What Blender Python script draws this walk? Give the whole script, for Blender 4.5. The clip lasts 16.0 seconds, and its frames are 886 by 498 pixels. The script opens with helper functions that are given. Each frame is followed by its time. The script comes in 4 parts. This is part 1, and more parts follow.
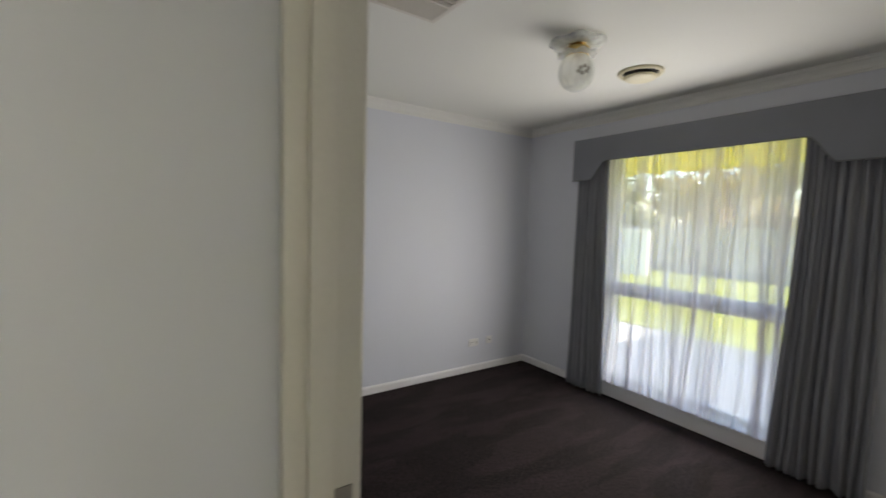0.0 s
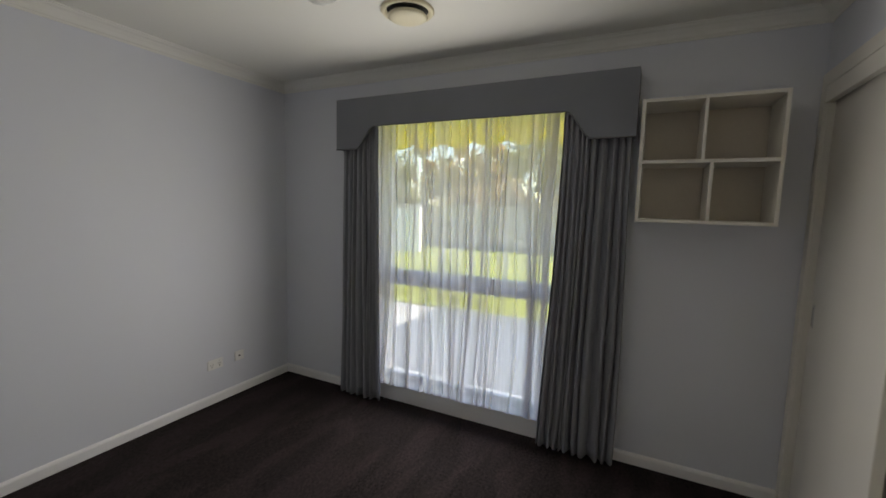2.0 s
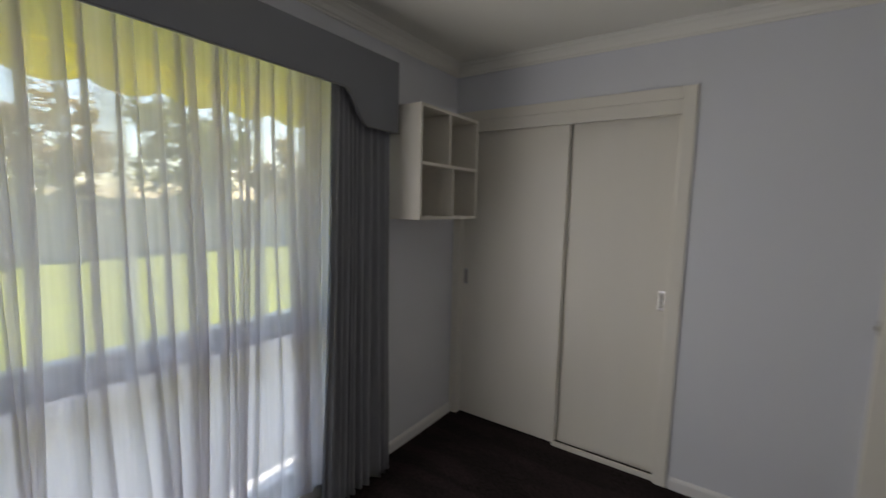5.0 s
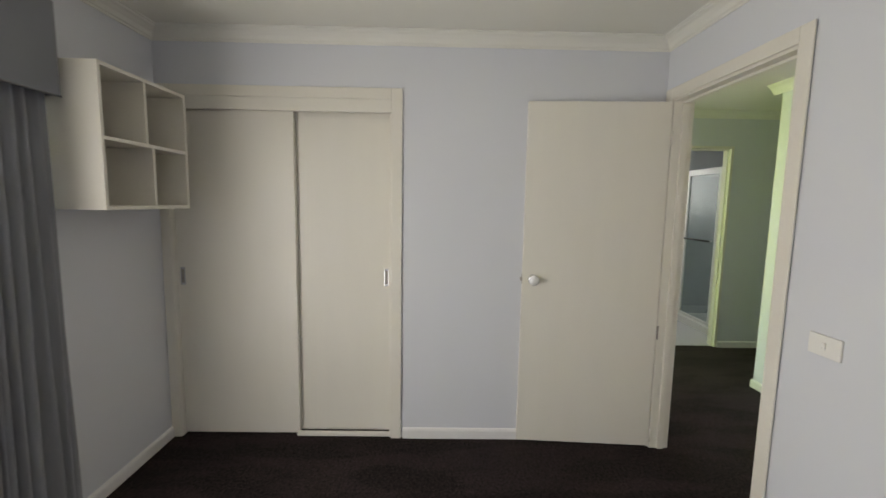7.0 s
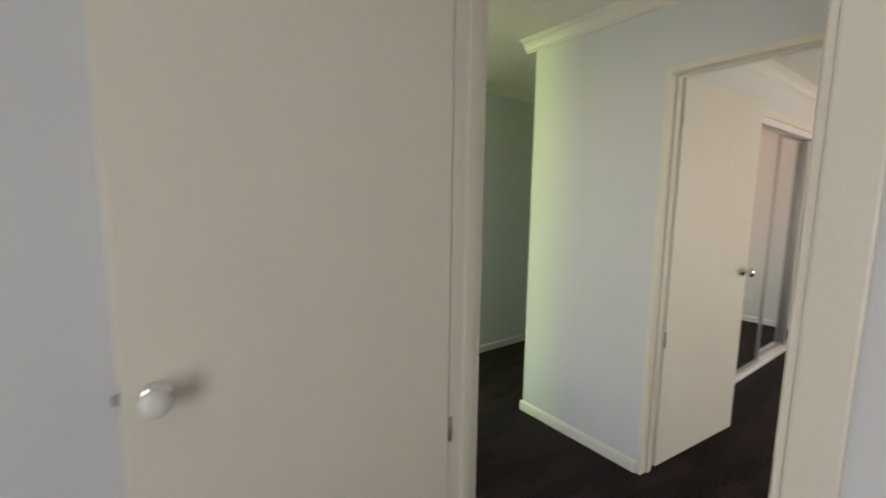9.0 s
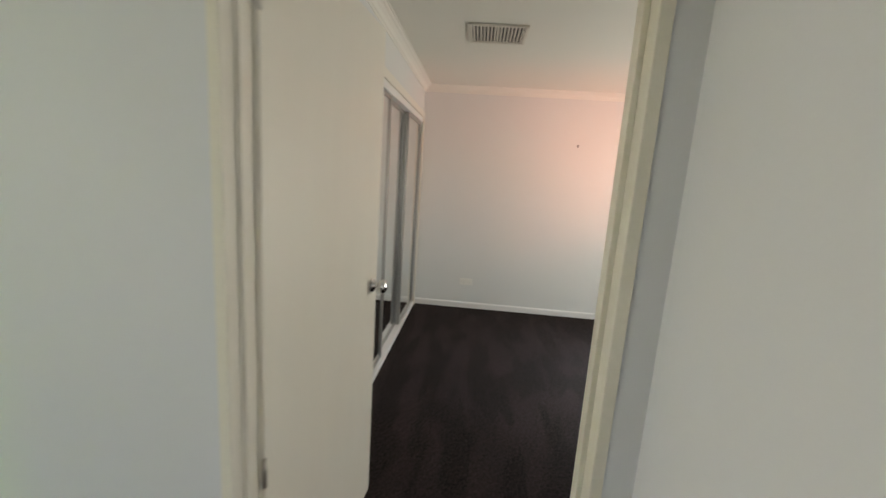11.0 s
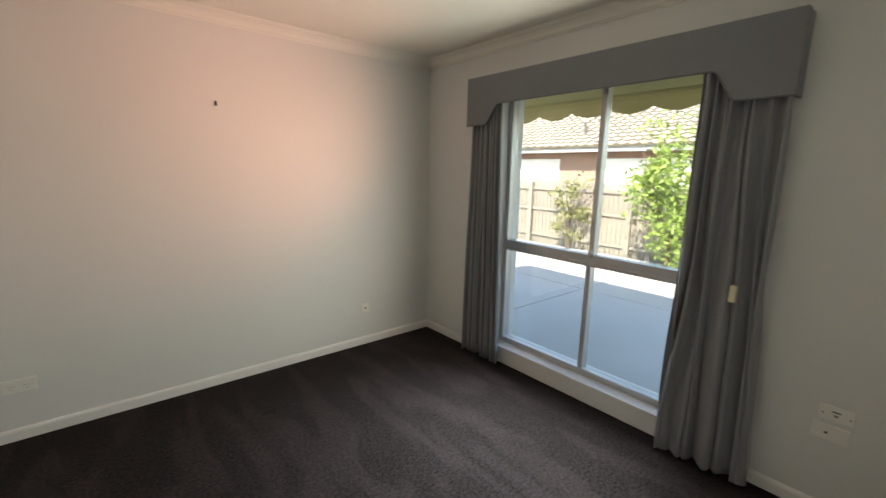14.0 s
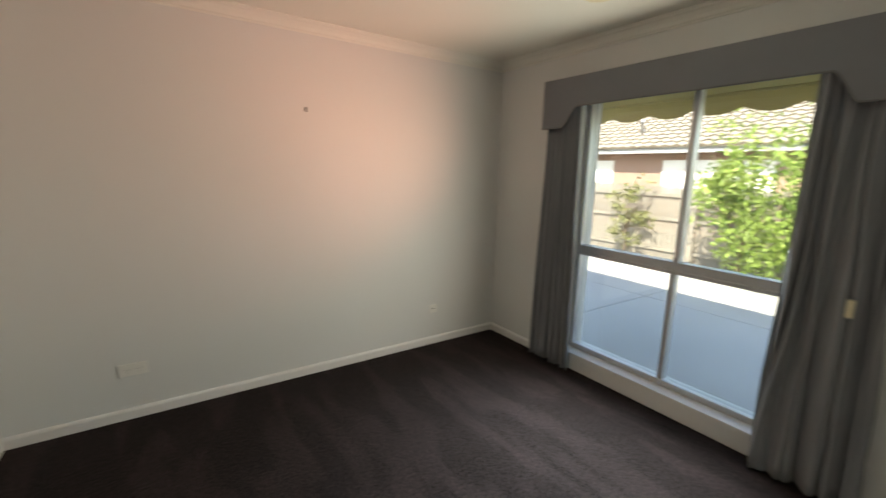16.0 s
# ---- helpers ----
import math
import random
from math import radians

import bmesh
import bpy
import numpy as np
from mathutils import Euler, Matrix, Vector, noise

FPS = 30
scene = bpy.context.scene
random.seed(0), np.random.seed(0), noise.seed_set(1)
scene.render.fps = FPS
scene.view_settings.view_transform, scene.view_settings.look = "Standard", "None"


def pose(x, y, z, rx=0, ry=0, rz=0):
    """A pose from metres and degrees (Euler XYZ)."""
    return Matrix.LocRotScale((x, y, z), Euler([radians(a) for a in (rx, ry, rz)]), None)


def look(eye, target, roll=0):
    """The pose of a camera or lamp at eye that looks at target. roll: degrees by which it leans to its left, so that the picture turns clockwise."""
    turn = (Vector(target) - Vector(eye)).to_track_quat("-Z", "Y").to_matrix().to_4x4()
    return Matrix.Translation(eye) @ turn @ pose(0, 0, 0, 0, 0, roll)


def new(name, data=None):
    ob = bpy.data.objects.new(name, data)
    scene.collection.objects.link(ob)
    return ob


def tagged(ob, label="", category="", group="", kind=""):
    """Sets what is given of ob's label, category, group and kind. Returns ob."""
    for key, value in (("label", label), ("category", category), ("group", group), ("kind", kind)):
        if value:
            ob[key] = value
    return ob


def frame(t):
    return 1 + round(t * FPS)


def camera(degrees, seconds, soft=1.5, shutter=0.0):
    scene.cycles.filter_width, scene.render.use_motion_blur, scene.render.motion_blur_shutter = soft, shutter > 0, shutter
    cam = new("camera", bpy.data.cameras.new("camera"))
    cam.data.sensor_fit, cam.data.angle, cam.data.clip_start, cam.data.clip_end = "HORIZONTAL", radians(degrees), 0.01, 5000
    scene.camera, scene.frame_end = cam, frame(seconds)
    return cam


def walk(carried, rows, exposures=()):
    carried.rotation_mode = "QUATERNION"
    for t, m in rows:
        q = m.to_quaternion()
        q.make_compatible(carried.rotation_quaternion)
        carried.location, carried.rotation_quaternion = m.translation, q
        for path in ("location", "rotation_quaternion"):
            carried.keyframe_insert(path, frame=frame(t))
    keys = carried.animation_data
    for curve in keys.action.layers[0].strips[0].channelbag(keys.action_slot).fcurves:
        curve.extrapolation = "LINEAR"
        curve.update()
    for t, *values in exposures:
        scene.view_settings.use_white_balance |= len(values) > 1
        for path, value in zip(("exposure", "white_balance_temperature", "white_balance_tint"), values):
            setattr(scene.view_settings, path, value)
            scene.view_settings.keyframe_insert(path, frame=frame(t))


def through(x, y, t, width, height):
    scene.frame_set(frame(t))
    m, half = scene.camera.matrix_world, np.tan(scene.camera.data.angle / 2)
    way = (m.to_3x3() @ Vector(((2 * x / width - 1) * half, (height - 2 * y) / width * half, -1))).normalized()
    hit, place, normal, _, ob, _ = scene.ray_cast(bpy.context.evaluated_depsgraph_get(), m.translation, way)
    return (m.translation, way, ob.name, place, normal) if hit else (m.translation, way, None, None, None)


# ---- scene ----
cam = camera(93.6, 16.0, shutter=0.4)
PATH = [
    (0, (-0.293, -0.248, 1.463), (-1.947, 0.868, 1.325), 1.7),
    (0.5, (-0.382, -0.132, 1.445), (-1.755, 1.317, 1.311), 1.6),
    (1, (-0.436, -0.074, 1.459), (-1.563, 1.571, 1.302), 1.4),
    (1.5, (-0.522, 0.06, 1.442), (-1.503, 1.793, 1.26), 1.5),
    (2, (-0.677, 0.375, 1.462), (-1.561, 2.157, 1.255), 1.5),
    (2.5, (-0.925, 0.77, 1.417), (-1.7, 2.604, 1.226), 2.2),
    (3, (-1.178, 1.095, 1.477), (-1.761, 2.991, 1.22), 1.5),
    (3.5, (-1.441, 1.363, 1.495), (-1.631, 3.337, 1.241), 1.3),
    (4, (-1.757, 1.444, 1.467), (-1.307, 3.38, 1.243), 1.7),
    (4.5, (-2.086, 1.364, 1.484), (-0.954, 2.998, 1.262), 1.9),
    (5, (-2.432, 1.344, 1.49), (-0.791, 2.468, 1.277), 1.3),
    (5.2, (-2.54, 1.35, 1.476), (-0.772, 2.264, 1.276), 1.5),
    (7.3, (-2.407, 1.283, 1.461), (-0.423, 1.162, 1.233), 0.9),
    (7.5, (-2.246, 1.244, 1.463), (-0.268, 1.052, 1.235), 0.9),
    (8, (-1.837, 1.112, 1.448), (0.104, 0.687, 1.221), 0.9),
    (8.5, (-1.42, 0.982, 1.468), (0.403, 0.199, 1.216), 0.9),
    (9, (-1.052, 0.749, 1.439), (0.544, -0.43, 1.188), 0.8),
    (9.5, (-0.76, 0.514, 1.46), (0.481, -1.031, 1.186), 0.7),
    (10, (-0.594, 0.175, 1.468), (0.243, -1.616, 1.169), 0.8),
    (10.2, (-0.549, 0.064, 1.509), (0.119, -1.79, 1.166), 1.9),
    (12.3, (-0.55, -1.573, 1.433), (-0.926, -3.506, 1.084), 0.8),
    (12.5, (-0.602, -1.699, 1.428), (-1.063, -3.614, 1.078), 0.7),
    (13, (-0.711, -2.001, 1.454), (-1.462, -3.818, 1.088), 0.9),
    (13.5, (-0.801, -2.111, 1.475), (-1.838, -3.781, 1.105), 1.0),
    (14, (-0.896, -2.097, 1.483), (-2.161, -3.6, 1.111), 1.2),
    (14.5, (-0.904, -2.099, 1.485), (-2.319, -3.462, 1.114), 1.4),
    (15, (-0.9, -2.104, 1.486), (-2.377, -3.401, 1.117), 1.5),
    (15.5, (-0.839, -2.166, 1.482), (-2.264, -3.521, 1.119), 1.5),
    (16, (-0.695, -2.228, 1.494), (-1.805, -3.849, 1.122), 1.4),
]
EXPOSURES = [
    (0.0, 2.65, 6900, 12), (0.5, 2.7, 6800, 11), (1.0, 2.35, 7000, 11), (1.5, 2.3, 7000, 11), (2.5, 2.15, 7100, 12), (3.0, 2.1, 7100, 13), (3.5, 2.1, 7200, 14), (4.0, 1.7, 7100, 13), (4.5, 1.55, 6800, 12), (5.0, 2.0, 6900, 13),
    (5.2, 2.1, 7000, 12), (7.3, 3.05, 7250, 10), (8.0, 3.0, 7350, 10), (9.0, 2.82, 7200, 12), (9.5, 2.72, 7000, 13),
    (10.2, 2.65, 7200, 11), (12.3, 2.55, 6500, 7), (13.5, 2.32, 7100, 7), (15.5, 2.26, 7400, 7), (16.0, 2.2, 7500, 7),
]
walk(cam, [(t, look(eye, target, roll)) for t, eye, target, roll in PATH], EXPOSURES)

# ---- world, sun, lamps ----
world = bpy.data.worlds.new("sky")
scene.world = world
world.use_nodes = True
SKY = world.node_tree.nodes.new("ShaderNodeTexSky")
SKY.sky_type = 'NISHITA'
SKY.sun_disc = False
SKY.sun_elevation = radians(44)
SKY.sun_rotation = radians(72)
world.node_tree.links.new(SKY.outputs[0], world.node_tree.nodes["Background"].inputs[0])
world.node_tree.nodes["Background"].inputs[1].default_value = 0.15

SUN_TO = Vector((0.686, 0.223, 0.695))


def lamp(name, kind, energy, colour, m, **more):
    data = bpy.data.lights.new(name, kind)
    data.energy, data.color = energy, colour
    if kind == 'AREA':
        data.shape = 'RECTANGLE'
        data.size, data.size_y, data.spread = more["size"], more["size_y"], radians(more["spread"])
    else:
        data.angle = radians(0.53)
    ob = new(name, data)
    ob.matrix_world = m
    return ob


lamp("sun", 'SUN', 4.2, (1.0, 0.95, 0.87), look(SUN_TO * 30, (0, 0, 0)))
# sky light in the openings of the windows, as the sheers and the bare glass pass it on; added lamps are marked
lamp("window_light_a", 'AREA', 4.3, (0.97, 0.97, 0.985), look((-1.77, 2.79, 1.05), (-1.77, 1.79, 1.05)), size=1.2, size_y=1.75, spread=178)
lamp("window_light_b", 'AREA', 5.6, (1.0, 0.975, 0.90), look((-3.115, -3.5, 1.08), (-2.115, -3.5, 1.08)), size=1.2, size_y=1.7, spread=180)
# added pink lamp for a patch on the far wall; its source is unknown
lamp("added_pink_light_b", 'AREA', 0.85, (1.0, 0.38, 0.26), look((-3.12, -3.45, 1.30), (-1.45, -5.11, 1.92)), size=0.4, size_y=0.4, spread=70)
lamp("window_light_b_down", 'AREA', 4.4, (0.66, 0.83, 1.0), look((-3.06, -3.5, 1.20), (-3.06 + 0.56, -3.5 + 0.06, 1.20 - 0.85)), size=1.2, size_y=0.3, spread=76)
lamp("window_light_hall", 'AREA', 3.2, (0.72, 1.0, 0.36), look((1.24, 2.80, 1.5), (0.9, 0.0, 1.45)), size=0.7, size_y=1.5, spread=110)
# added lamp that brightens the hall's end; no window is known there
lamp("added_light_hall_east", 'AREA', 0.45, (1.0, 0.94, 0.76), look((1.70, -0.10, 1.35), (-1.45, -0.55, 1.35)), size=0.7, size_y=1.6, spread=70)
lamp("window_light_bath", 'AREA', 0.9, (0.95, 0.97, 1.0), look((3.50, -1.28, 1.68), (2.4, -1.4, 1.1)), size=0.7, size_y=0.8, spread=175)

# ---- materials ----


def material(name, colour, rough=0.6, metal=0.0, spread=0.06, scale=6.0, fine=180.0, bump=0.05, sheen=0.0, spec=0.5, stretch=(1, 1, 1)):
    """A painted, woven or mineral surface with broad tone changes and fine relief."""
    mt = bpy.data.materials.new(name)
    mt.use_nodes = True
    nt = mt.node_tree
    b = nt.nodes["Principled BSDF"]
    b.inputs["Roughness"].default_value = rough
    b.inputs["Metallic"].default_value = metal
    b.inputs["Specular IOR Level"].default_value = spec
    b.inputs["Sheen Weight"].default_value = sheen
    tc = nt.nodes.new("ShaderNodeTexCoord")
    mp = nt.nodes.new("ShaderNodeMapping")
    mp.inputs["Scale"].default_value = stretch
    nt.links.new(tc.outputs["Object"], mp.inputs[0])
    n1 = nt.nodes.new("ShaderNodeTexNoise")
    n1.inputs["Scale"].default_value, n1.inputs["Detail"].default_value = scale, 5
    n2 = nt.nodes.new("ShaderNodeTexNoise")
    n2.inputs["Scale"].default_value, n2.inputs["Detail"].default_value = fine, 3
    nt.links.new(mp.outputs[0], n1.inputs[0])
    nt.links.new(mp.outputs[0], n2.inputs[0])
    mix = nt.nodes.new("ShaderNodeMix")
    mix.data_type = 'RGBA'
    lo = [c * (1 - spread) for c in colour]
    hi = [min(1, c * (1 + spread)) for c in colour]
    mix.inputs[6].default_value, mix.inputs[7].default_value = (*lo, 1), (*hi, 1)
    add = nt.nodes.new("ShaderNodeMath")
    add.operation = 'MULTIPLY_ADD'
    add.inputs[1].default_value = 0.5
    half = nt.nodes.new("ShaderNodeMath")
    half.operation = 'MULTIPLY'
    half.inputs[1].default_value = 0.5
    nt.links.new(n2.outputs[0], half.inputs[0])
    nt.links.new(n1.outputs[0], add.inputs[0])
    nt.links.new(half.outputs[0], add.inputs[2])
    ramp = nt.nodes.new("ShaderNodeMapRange")
    ramp.inputs[1].default_value, ramp.inputs[2].default_value = 0.3, 0.7
    nt.links.new(add.outputs[0], ramp.inputs[0])
    nt.links.new(ramp.outputs[0], mix.inputs[0])
    nt.links.new(mix.outputs[2], b.inputs["Base Color"])
    if bump:
        bp = nt.nodes.new("ShaderNodeBump")
        bp.inputs["Strength"].default_value, bp.inputs["Distance"].default_value = bump, 0.004
        nt.links.new(n2.outputs[0], bp.inputs["Height"])
        nt.links.new(bp.outputs[0], b.inputs["Normal"])
    return mt


def leafy(name, colour, spread=0.35, through=0.35):
    mt = bpy.data.materials.new(name)
    mt.use_nodes = True
    nt = mt.node_tree
    b = nt.nodes["Principled BSDF"]
    b.inputs["Roughness"].default_value = 0.5
    geo = nt.nodes.new("ShaderNodeNewGeometry")
    mix = nt.nodes.new("ShaderNodeMix")
    mix.data_type = 'RGBA'
    mix.inputs[6].default_value = (*[c * (1 - spread) for c in colour], 1)
    mix.inputs[7].default_value = (*[c * (1 + spread) for c in colour], 1)
    nt.links.new(geo.outputs["Random Per Island"], mix.inputs[0])
    nt.links.new(mix.outputs[2], b.inputs["Base Color"])
    tr = nt.nodes.new("ShaderNodeBsdfTranslucent")
    nt.links.new(mix.outputs[2], tr.inputs[0])
    ms = nt.nodes.new("ShaderNodeMixShader")
    ms.inputs[0].default_value = through
    nt.links.new(b.outputs[0], ms.inputs[1])
    nt.links.new(tr.outputs[0], ms.inputs[2])
    nt.links.new(ms.outputs[0], nt.nodes["Material Output"].inputs[0])
    return mt


def cloth_through(name, colour, clear, through):
    """Thin cloth: part of the light passes straight, part is scattered to the other side."""
    mt = bpy.data.materials.new(name)
    mt.use_nodes = True
    nt = mt.node_tree
    nt.nodes.remove(nt.nodes["Principled BSDF"])
    d = nt.nodes.new("ShaderNodeBsdfDiffuse")
    t = nt.nodes.new("ShaderNodeBsdfTranslucent")
    d.inputs[0].default_value = t.inputs[0].default_value = (*colour, 1)
    a = nt.nodes.new("ShaderNodeMixShader")
    a.inputs[0].default_value = through
    nt.links.new(d.outputs[0], a.inputs[1])
    nt.links.new(t.outputs[0], a.inputs[2])
    out = a
    if clear > 0:
        tc = nt.nodes.new("ShaderNodeTexCoord")
        n = nt.nodes.new("ShaderNodeTexNoise")
        n.inputs["Scale"].default_value = 7
        mp = nt.nodes.new("ShaderNodeMapping")
        mp.inputs["Scale"].default_value = (3.0, 3.0, 0.10)
        nt.links.new(tc.outputs["Object"], mp.inputs[0])
        nt.links.new(mp.outputs[0], n.inputs[0])
        r = nt.nodes.new("ShaderNodeMapRange")
        r.inputs[1].default_value, r.inputs[2].default_value = 0.3, 0.7
        r.inputs[3].default_value, r.inputs[4].default_value = clear - 0.19, clear + 0.23
        nt.links.new(n.outputs[0], r.inputs[0])
        tp = nt.nodes.new("ShaderNodeBsdfTransparent")
        out = nt.nodes.new("ShaderNodeMixShader")
        nt.links.new(r.outputs[0], out.inputs[0])
        nt.links.new(a.outputs[0], out.inputs[1])
        nt.links.new(tp.outputs[0], out.inputs[2])
    nt.links.new(out.outputs[0], nt.nodes["Material Output"].inputs[0])
    return mt


def glass(name, tint=(1, 1, 1), rough=0.0, gloss=0.06):
    """A thin pane: clear, with a faint reflection."""
    mt = bpy.data.materials.new(name)
    mt.use_nodes = True
    nt = mt.node_tree
    nt.nodes.remove(nt.nodes["Principled BSDF"])
    tp = nt.nodes.new("ShaderNodeBsdfTransparent")
    tp.inputs[0].default_value = (*tint, 1)
    gl = nt.nodes.new("ShaderNodeBsdfGlossy")
    gl.inputs["Roughness"].default_value = rough
    lw = nt.nodes.new("ShaderNodeLayerWeight")
    lw.inputs[0].default_value = 0.25
    fr = nt.nodes.new("ShaderNodeMath")
    fr.operation = 'MULTIPLY_ADD'
    fr.inputs[1].default_value, fr.inputs[2].default_value = 0.3, gloss * 0.5
    nt.links.new(lw.outputs["Facing"], fr.inputs[0])
    ms = nt.nodes.new("ShaderNodeMixShader")
    nt.links.new(fr.outputs[0], ms.inputs[0])
    nt.links.new(tp.outputs[0], ms.inputs[1])
    nt.links.new(gl.outputs[0], ms.inputs[2])
    nt.links.new(ms.outputs[0], nt.nodes["Material Output"].inputs[0])
    return mt


def carpet_material():
    mt = material("carpet", (0.0165, 0.0115, 0.0118), rough=0.95, spread=0.40, scale=2.2, fine=240, bump=1.0, sheen=0.035, spec=0.1)
    nt = mt.node_tree
    b = nt.nodes["Principled BSDF"]
    b.inputs["Sheen Roughness"].default_value = 0.6
    b.inputs["Sheen Tint"].default_value = (1.0, 0.86, 0.82, 1)
    mix = [n for n in nt.nodes if n.bl_idname == "ShaderNodeMix"][0]
    tc = [n for n in nt.nodes if n.bl_idname == "ShaderNodeTexCoord"][0]
    # brushed tracks of the vacuum cleaner
    mp = nt.nodes.new("ShaderNodeMapping")
    mp.inputs["Rotation"].default_value = (0, 0, radians(24))
    mp.inputs["Scale"].default_value = (3.6, 0.9, 1)
    nt.links.new(tc.outputs["Object"], mp.inputs[0])
    vo = nt.nodes.new("ShaderNodeTexNoise")
    vo.inputs["Scale"].default_value, vo.inputs["Detail"].default_value, vo.inputs["Distortion"].default_value = 1.5, 2, 0.4
    nt.links.new(mp.outputs[0], vo.inputs[0])
    edge = nt.nodes.new("ShaderNodeMapRange")
    edge.interpolation_type = 'SMOOTHSTEP'
    edge.inputs[1].default_value, edge.inputs[2].default_value = 0.44, 0.58
    nt.links.new(vo.outputs[0], edge.inputs[0])
    n3 = nt.nodes.new("ShaderNodeTexNoise")
    n3.inputs["Scale"].default_value, n3.inputs["Detail"].default_value = 70, 7
    nt.links.new(tc.outputs["Object"], n3.inputs[0])
    hsv = nt.nodes.new("ShaderNodeHueSaturation")
    ma = nt.nodes.new("ShaderNodeMath")
    ma.operation = 'MULTIPLY_ADD'
    ma.inputs[1].default_value, ma.inputs[2].default_value = 0.55, -1.55
    nt.links.new(edge.outputs[0], ma.inputs[0])
    mb = nt.nodes.new("ShaderNodeMath")
    mb.operation = 'MULTIPLY_ADD'
    mb.inputs[1].default_value = 4.6
    nt.links.new(n3.outputs[0], mb.inputs[0])
    nt.links.new(ma.outputs[0], mb.inputs[2])
    nt.links.new(mb.outputs[0], hsv.inputs["Value"])
    nt.links.new(mix.outputs[2], hsv.inputs["Color"])
    nt.links.new(hsv.outputs[0], b.inputs["Base Color"])
    return mt


M_WALL = material("wall_paint", (0.66, 0.675, 0.72), 0.55, spread=0.015, scale=1.5, fine=260, bump=0.06)
M_WALL_B = material("cream_wall_paint", (0.69, 0.695, 0.69), 0.55, spread=0.015, scale=1.5, fine=260, bump=0.06)
M_CEIL = material("ceiling_paint", (0.77, 0.76, 0.70), 0.8, spread=0.015, scale=1.2, fine=200, bump=0.05)
M_TRIM = material("gloss_trim_paint", (0.74, 0.71, 0.64), 0.35, spread=0.03, scale=4, fine=120, bump=0.04)
M_SKIRT = material("white_skirting_paint", (0.76, 0.75, 0.74), 0.35, spread=0.03, scale=4, fine=120, bump=0.04)
M_CORNICE = material("cornice_plaster", (0.77, 0.76, 0.71), 0.6, spread=0.02, scale=3, fine=150, bump=0.03)
M_DOOR = material("cream_door_enamel", (0.76, 0.73, 0.66), 0.38, spread=0.025, scale=3, fine=140, bump=0.05, stretch=(3, 3, 0.6))
M_CARPET = carpet_material()
M_CURTAIN = material("grey_curtain_cloth", (0.25, 0.256, 0.278), 0.9, spread=0.10, scale=9, fine=600, bump=0.25, sheen=0.2, spec=0.1, stretch=(1, 1, 0.5))
M_PELMET = material("grey_pelmet_cloth", (0.21, 0.217, 0.242), 0.9, spread=0.06, scale=5, fine=700, bump=0.3, sheen=0.2, spec=0.1)
M_PIPING = material("grey_piping", (0.15, 0.15, 0.16), 0.85, spread=0.05, fine=500, bump=0.1)
M_SHEER = cloth_through("white_sheer_voile", (0.80, 0.77, 0.78), 0.24, 0.66)
M_SHELF = material("white_shelf_enamel", (0.73, 0.70, 0.63), 0.4, spread=0.03, fine=120, bump=0.03)
M_SHELFBACK = material("beige_shelf_back", (0.60, 0.54, 0.44), 0.5, spread=0.05, fine=120, bump=0.03)
M_PLASTIC = material("white_plastic", (0.78, 0.77, 0.74), 0.35, spread=0.01, fine=80, bump=0.0)
M_SLOT = material("dark_slot", (0.02, 0.02, 0.02), 0.7, spread=0.1, bump=0.0)
M_CHROME = material("chrome", (0.78, 0.78, 0.79), 0.12, 1.0, spread=0.03, fine=90, bump=0.0)
M_STEEL = material("dull_steel", (0.36, 0.34, 0.31), 0.35, 1.0, spread=0.1, fine=90, bump=0.02)
M_BRASS = material("polished_brass", (0.72, 0.52, 0.20), 0.22, 1.0, spread=0.06, fine=60, bump=0.0)
M_ALU = material("aluminium_frame", (0.56, 0.56, 0.57), 0.38, 0.55, spread=0.05, fine=200, bump=0.03)
M_ALU2 = material("satin_wardrobe_frame", (0.46, 0.45, 0.44), 0.35, 0.85, spread=0.05, fine=200, bump=0.02)
M_CREAMVENT = material("cream_vent_plastic", (0.74, 0.68, 0.48), 0.5, spread=0.03, fine=90, bump=0.0)
M_VENT = material("vent_plastic", (0.66, 0.62, 0.55), 0.5, spread=0.04, fine=90, bump=0.0)
M_KNOBWHITE = material("white_porcelain", (0.80, 0.80, 0.80), 0.15, spread=0.01, fine=60, bump=0.0)
M_GLOBE = cloth_through("opal_glass", (0.86, 0.87, 0.83), 0.24, 0.6)
M_MIRROR = material("mirror_silver", (0.86, 0.88, 0.87), 0.01, 1.0, spread=0.004, fine=20, bump=0.0)
M_PANE = glass("window_glass", (0.90, 0.91, 0.90))
M_SHOWER = glass("shower_glass", (0.86, 0.90, 0.90), 0.5, 0.015)
M_TILE = material("white_bathroom_tile", (0.74, 0.75, 0.76), 0.2, spread=0.03, scale=2, fine=60, bump=0.02)
M_CANVAS_A = cloth_through("yellow_awning_canvas", (0.80, 0.74, 0.10), 0.0, 0.68)
M_CANVAS_B = cloth_through("olive_awning_canvas", (0.58, 0.50, 0.26), 0.0, 0.35)
M_CONCRETE = material("concrete_drive", (0.40, 0.40, 0.39), 0.85, spread=0.22, scale=0.7, fine=40, bump=0.25)
# concrete made darker and bluer: the shade is put into its colour
M_SHADED_PAVING = material("shaded_paving", (0.125, 0.14, 0.165), 0.85, spread=0.14, scale=0.9, fine=40, bump=0.25)
M_GRASS = material("lawn_grass", (0.22, 0.25, 0.035), 0.9, spread=0.4, scale=1.4, fine=60, bump=0.8)
M_GROUND = material("earth", (0.16, 0.14, 0.10), 0.95, spread=0.3, scale=0.5, fine=20, bump=0.3)
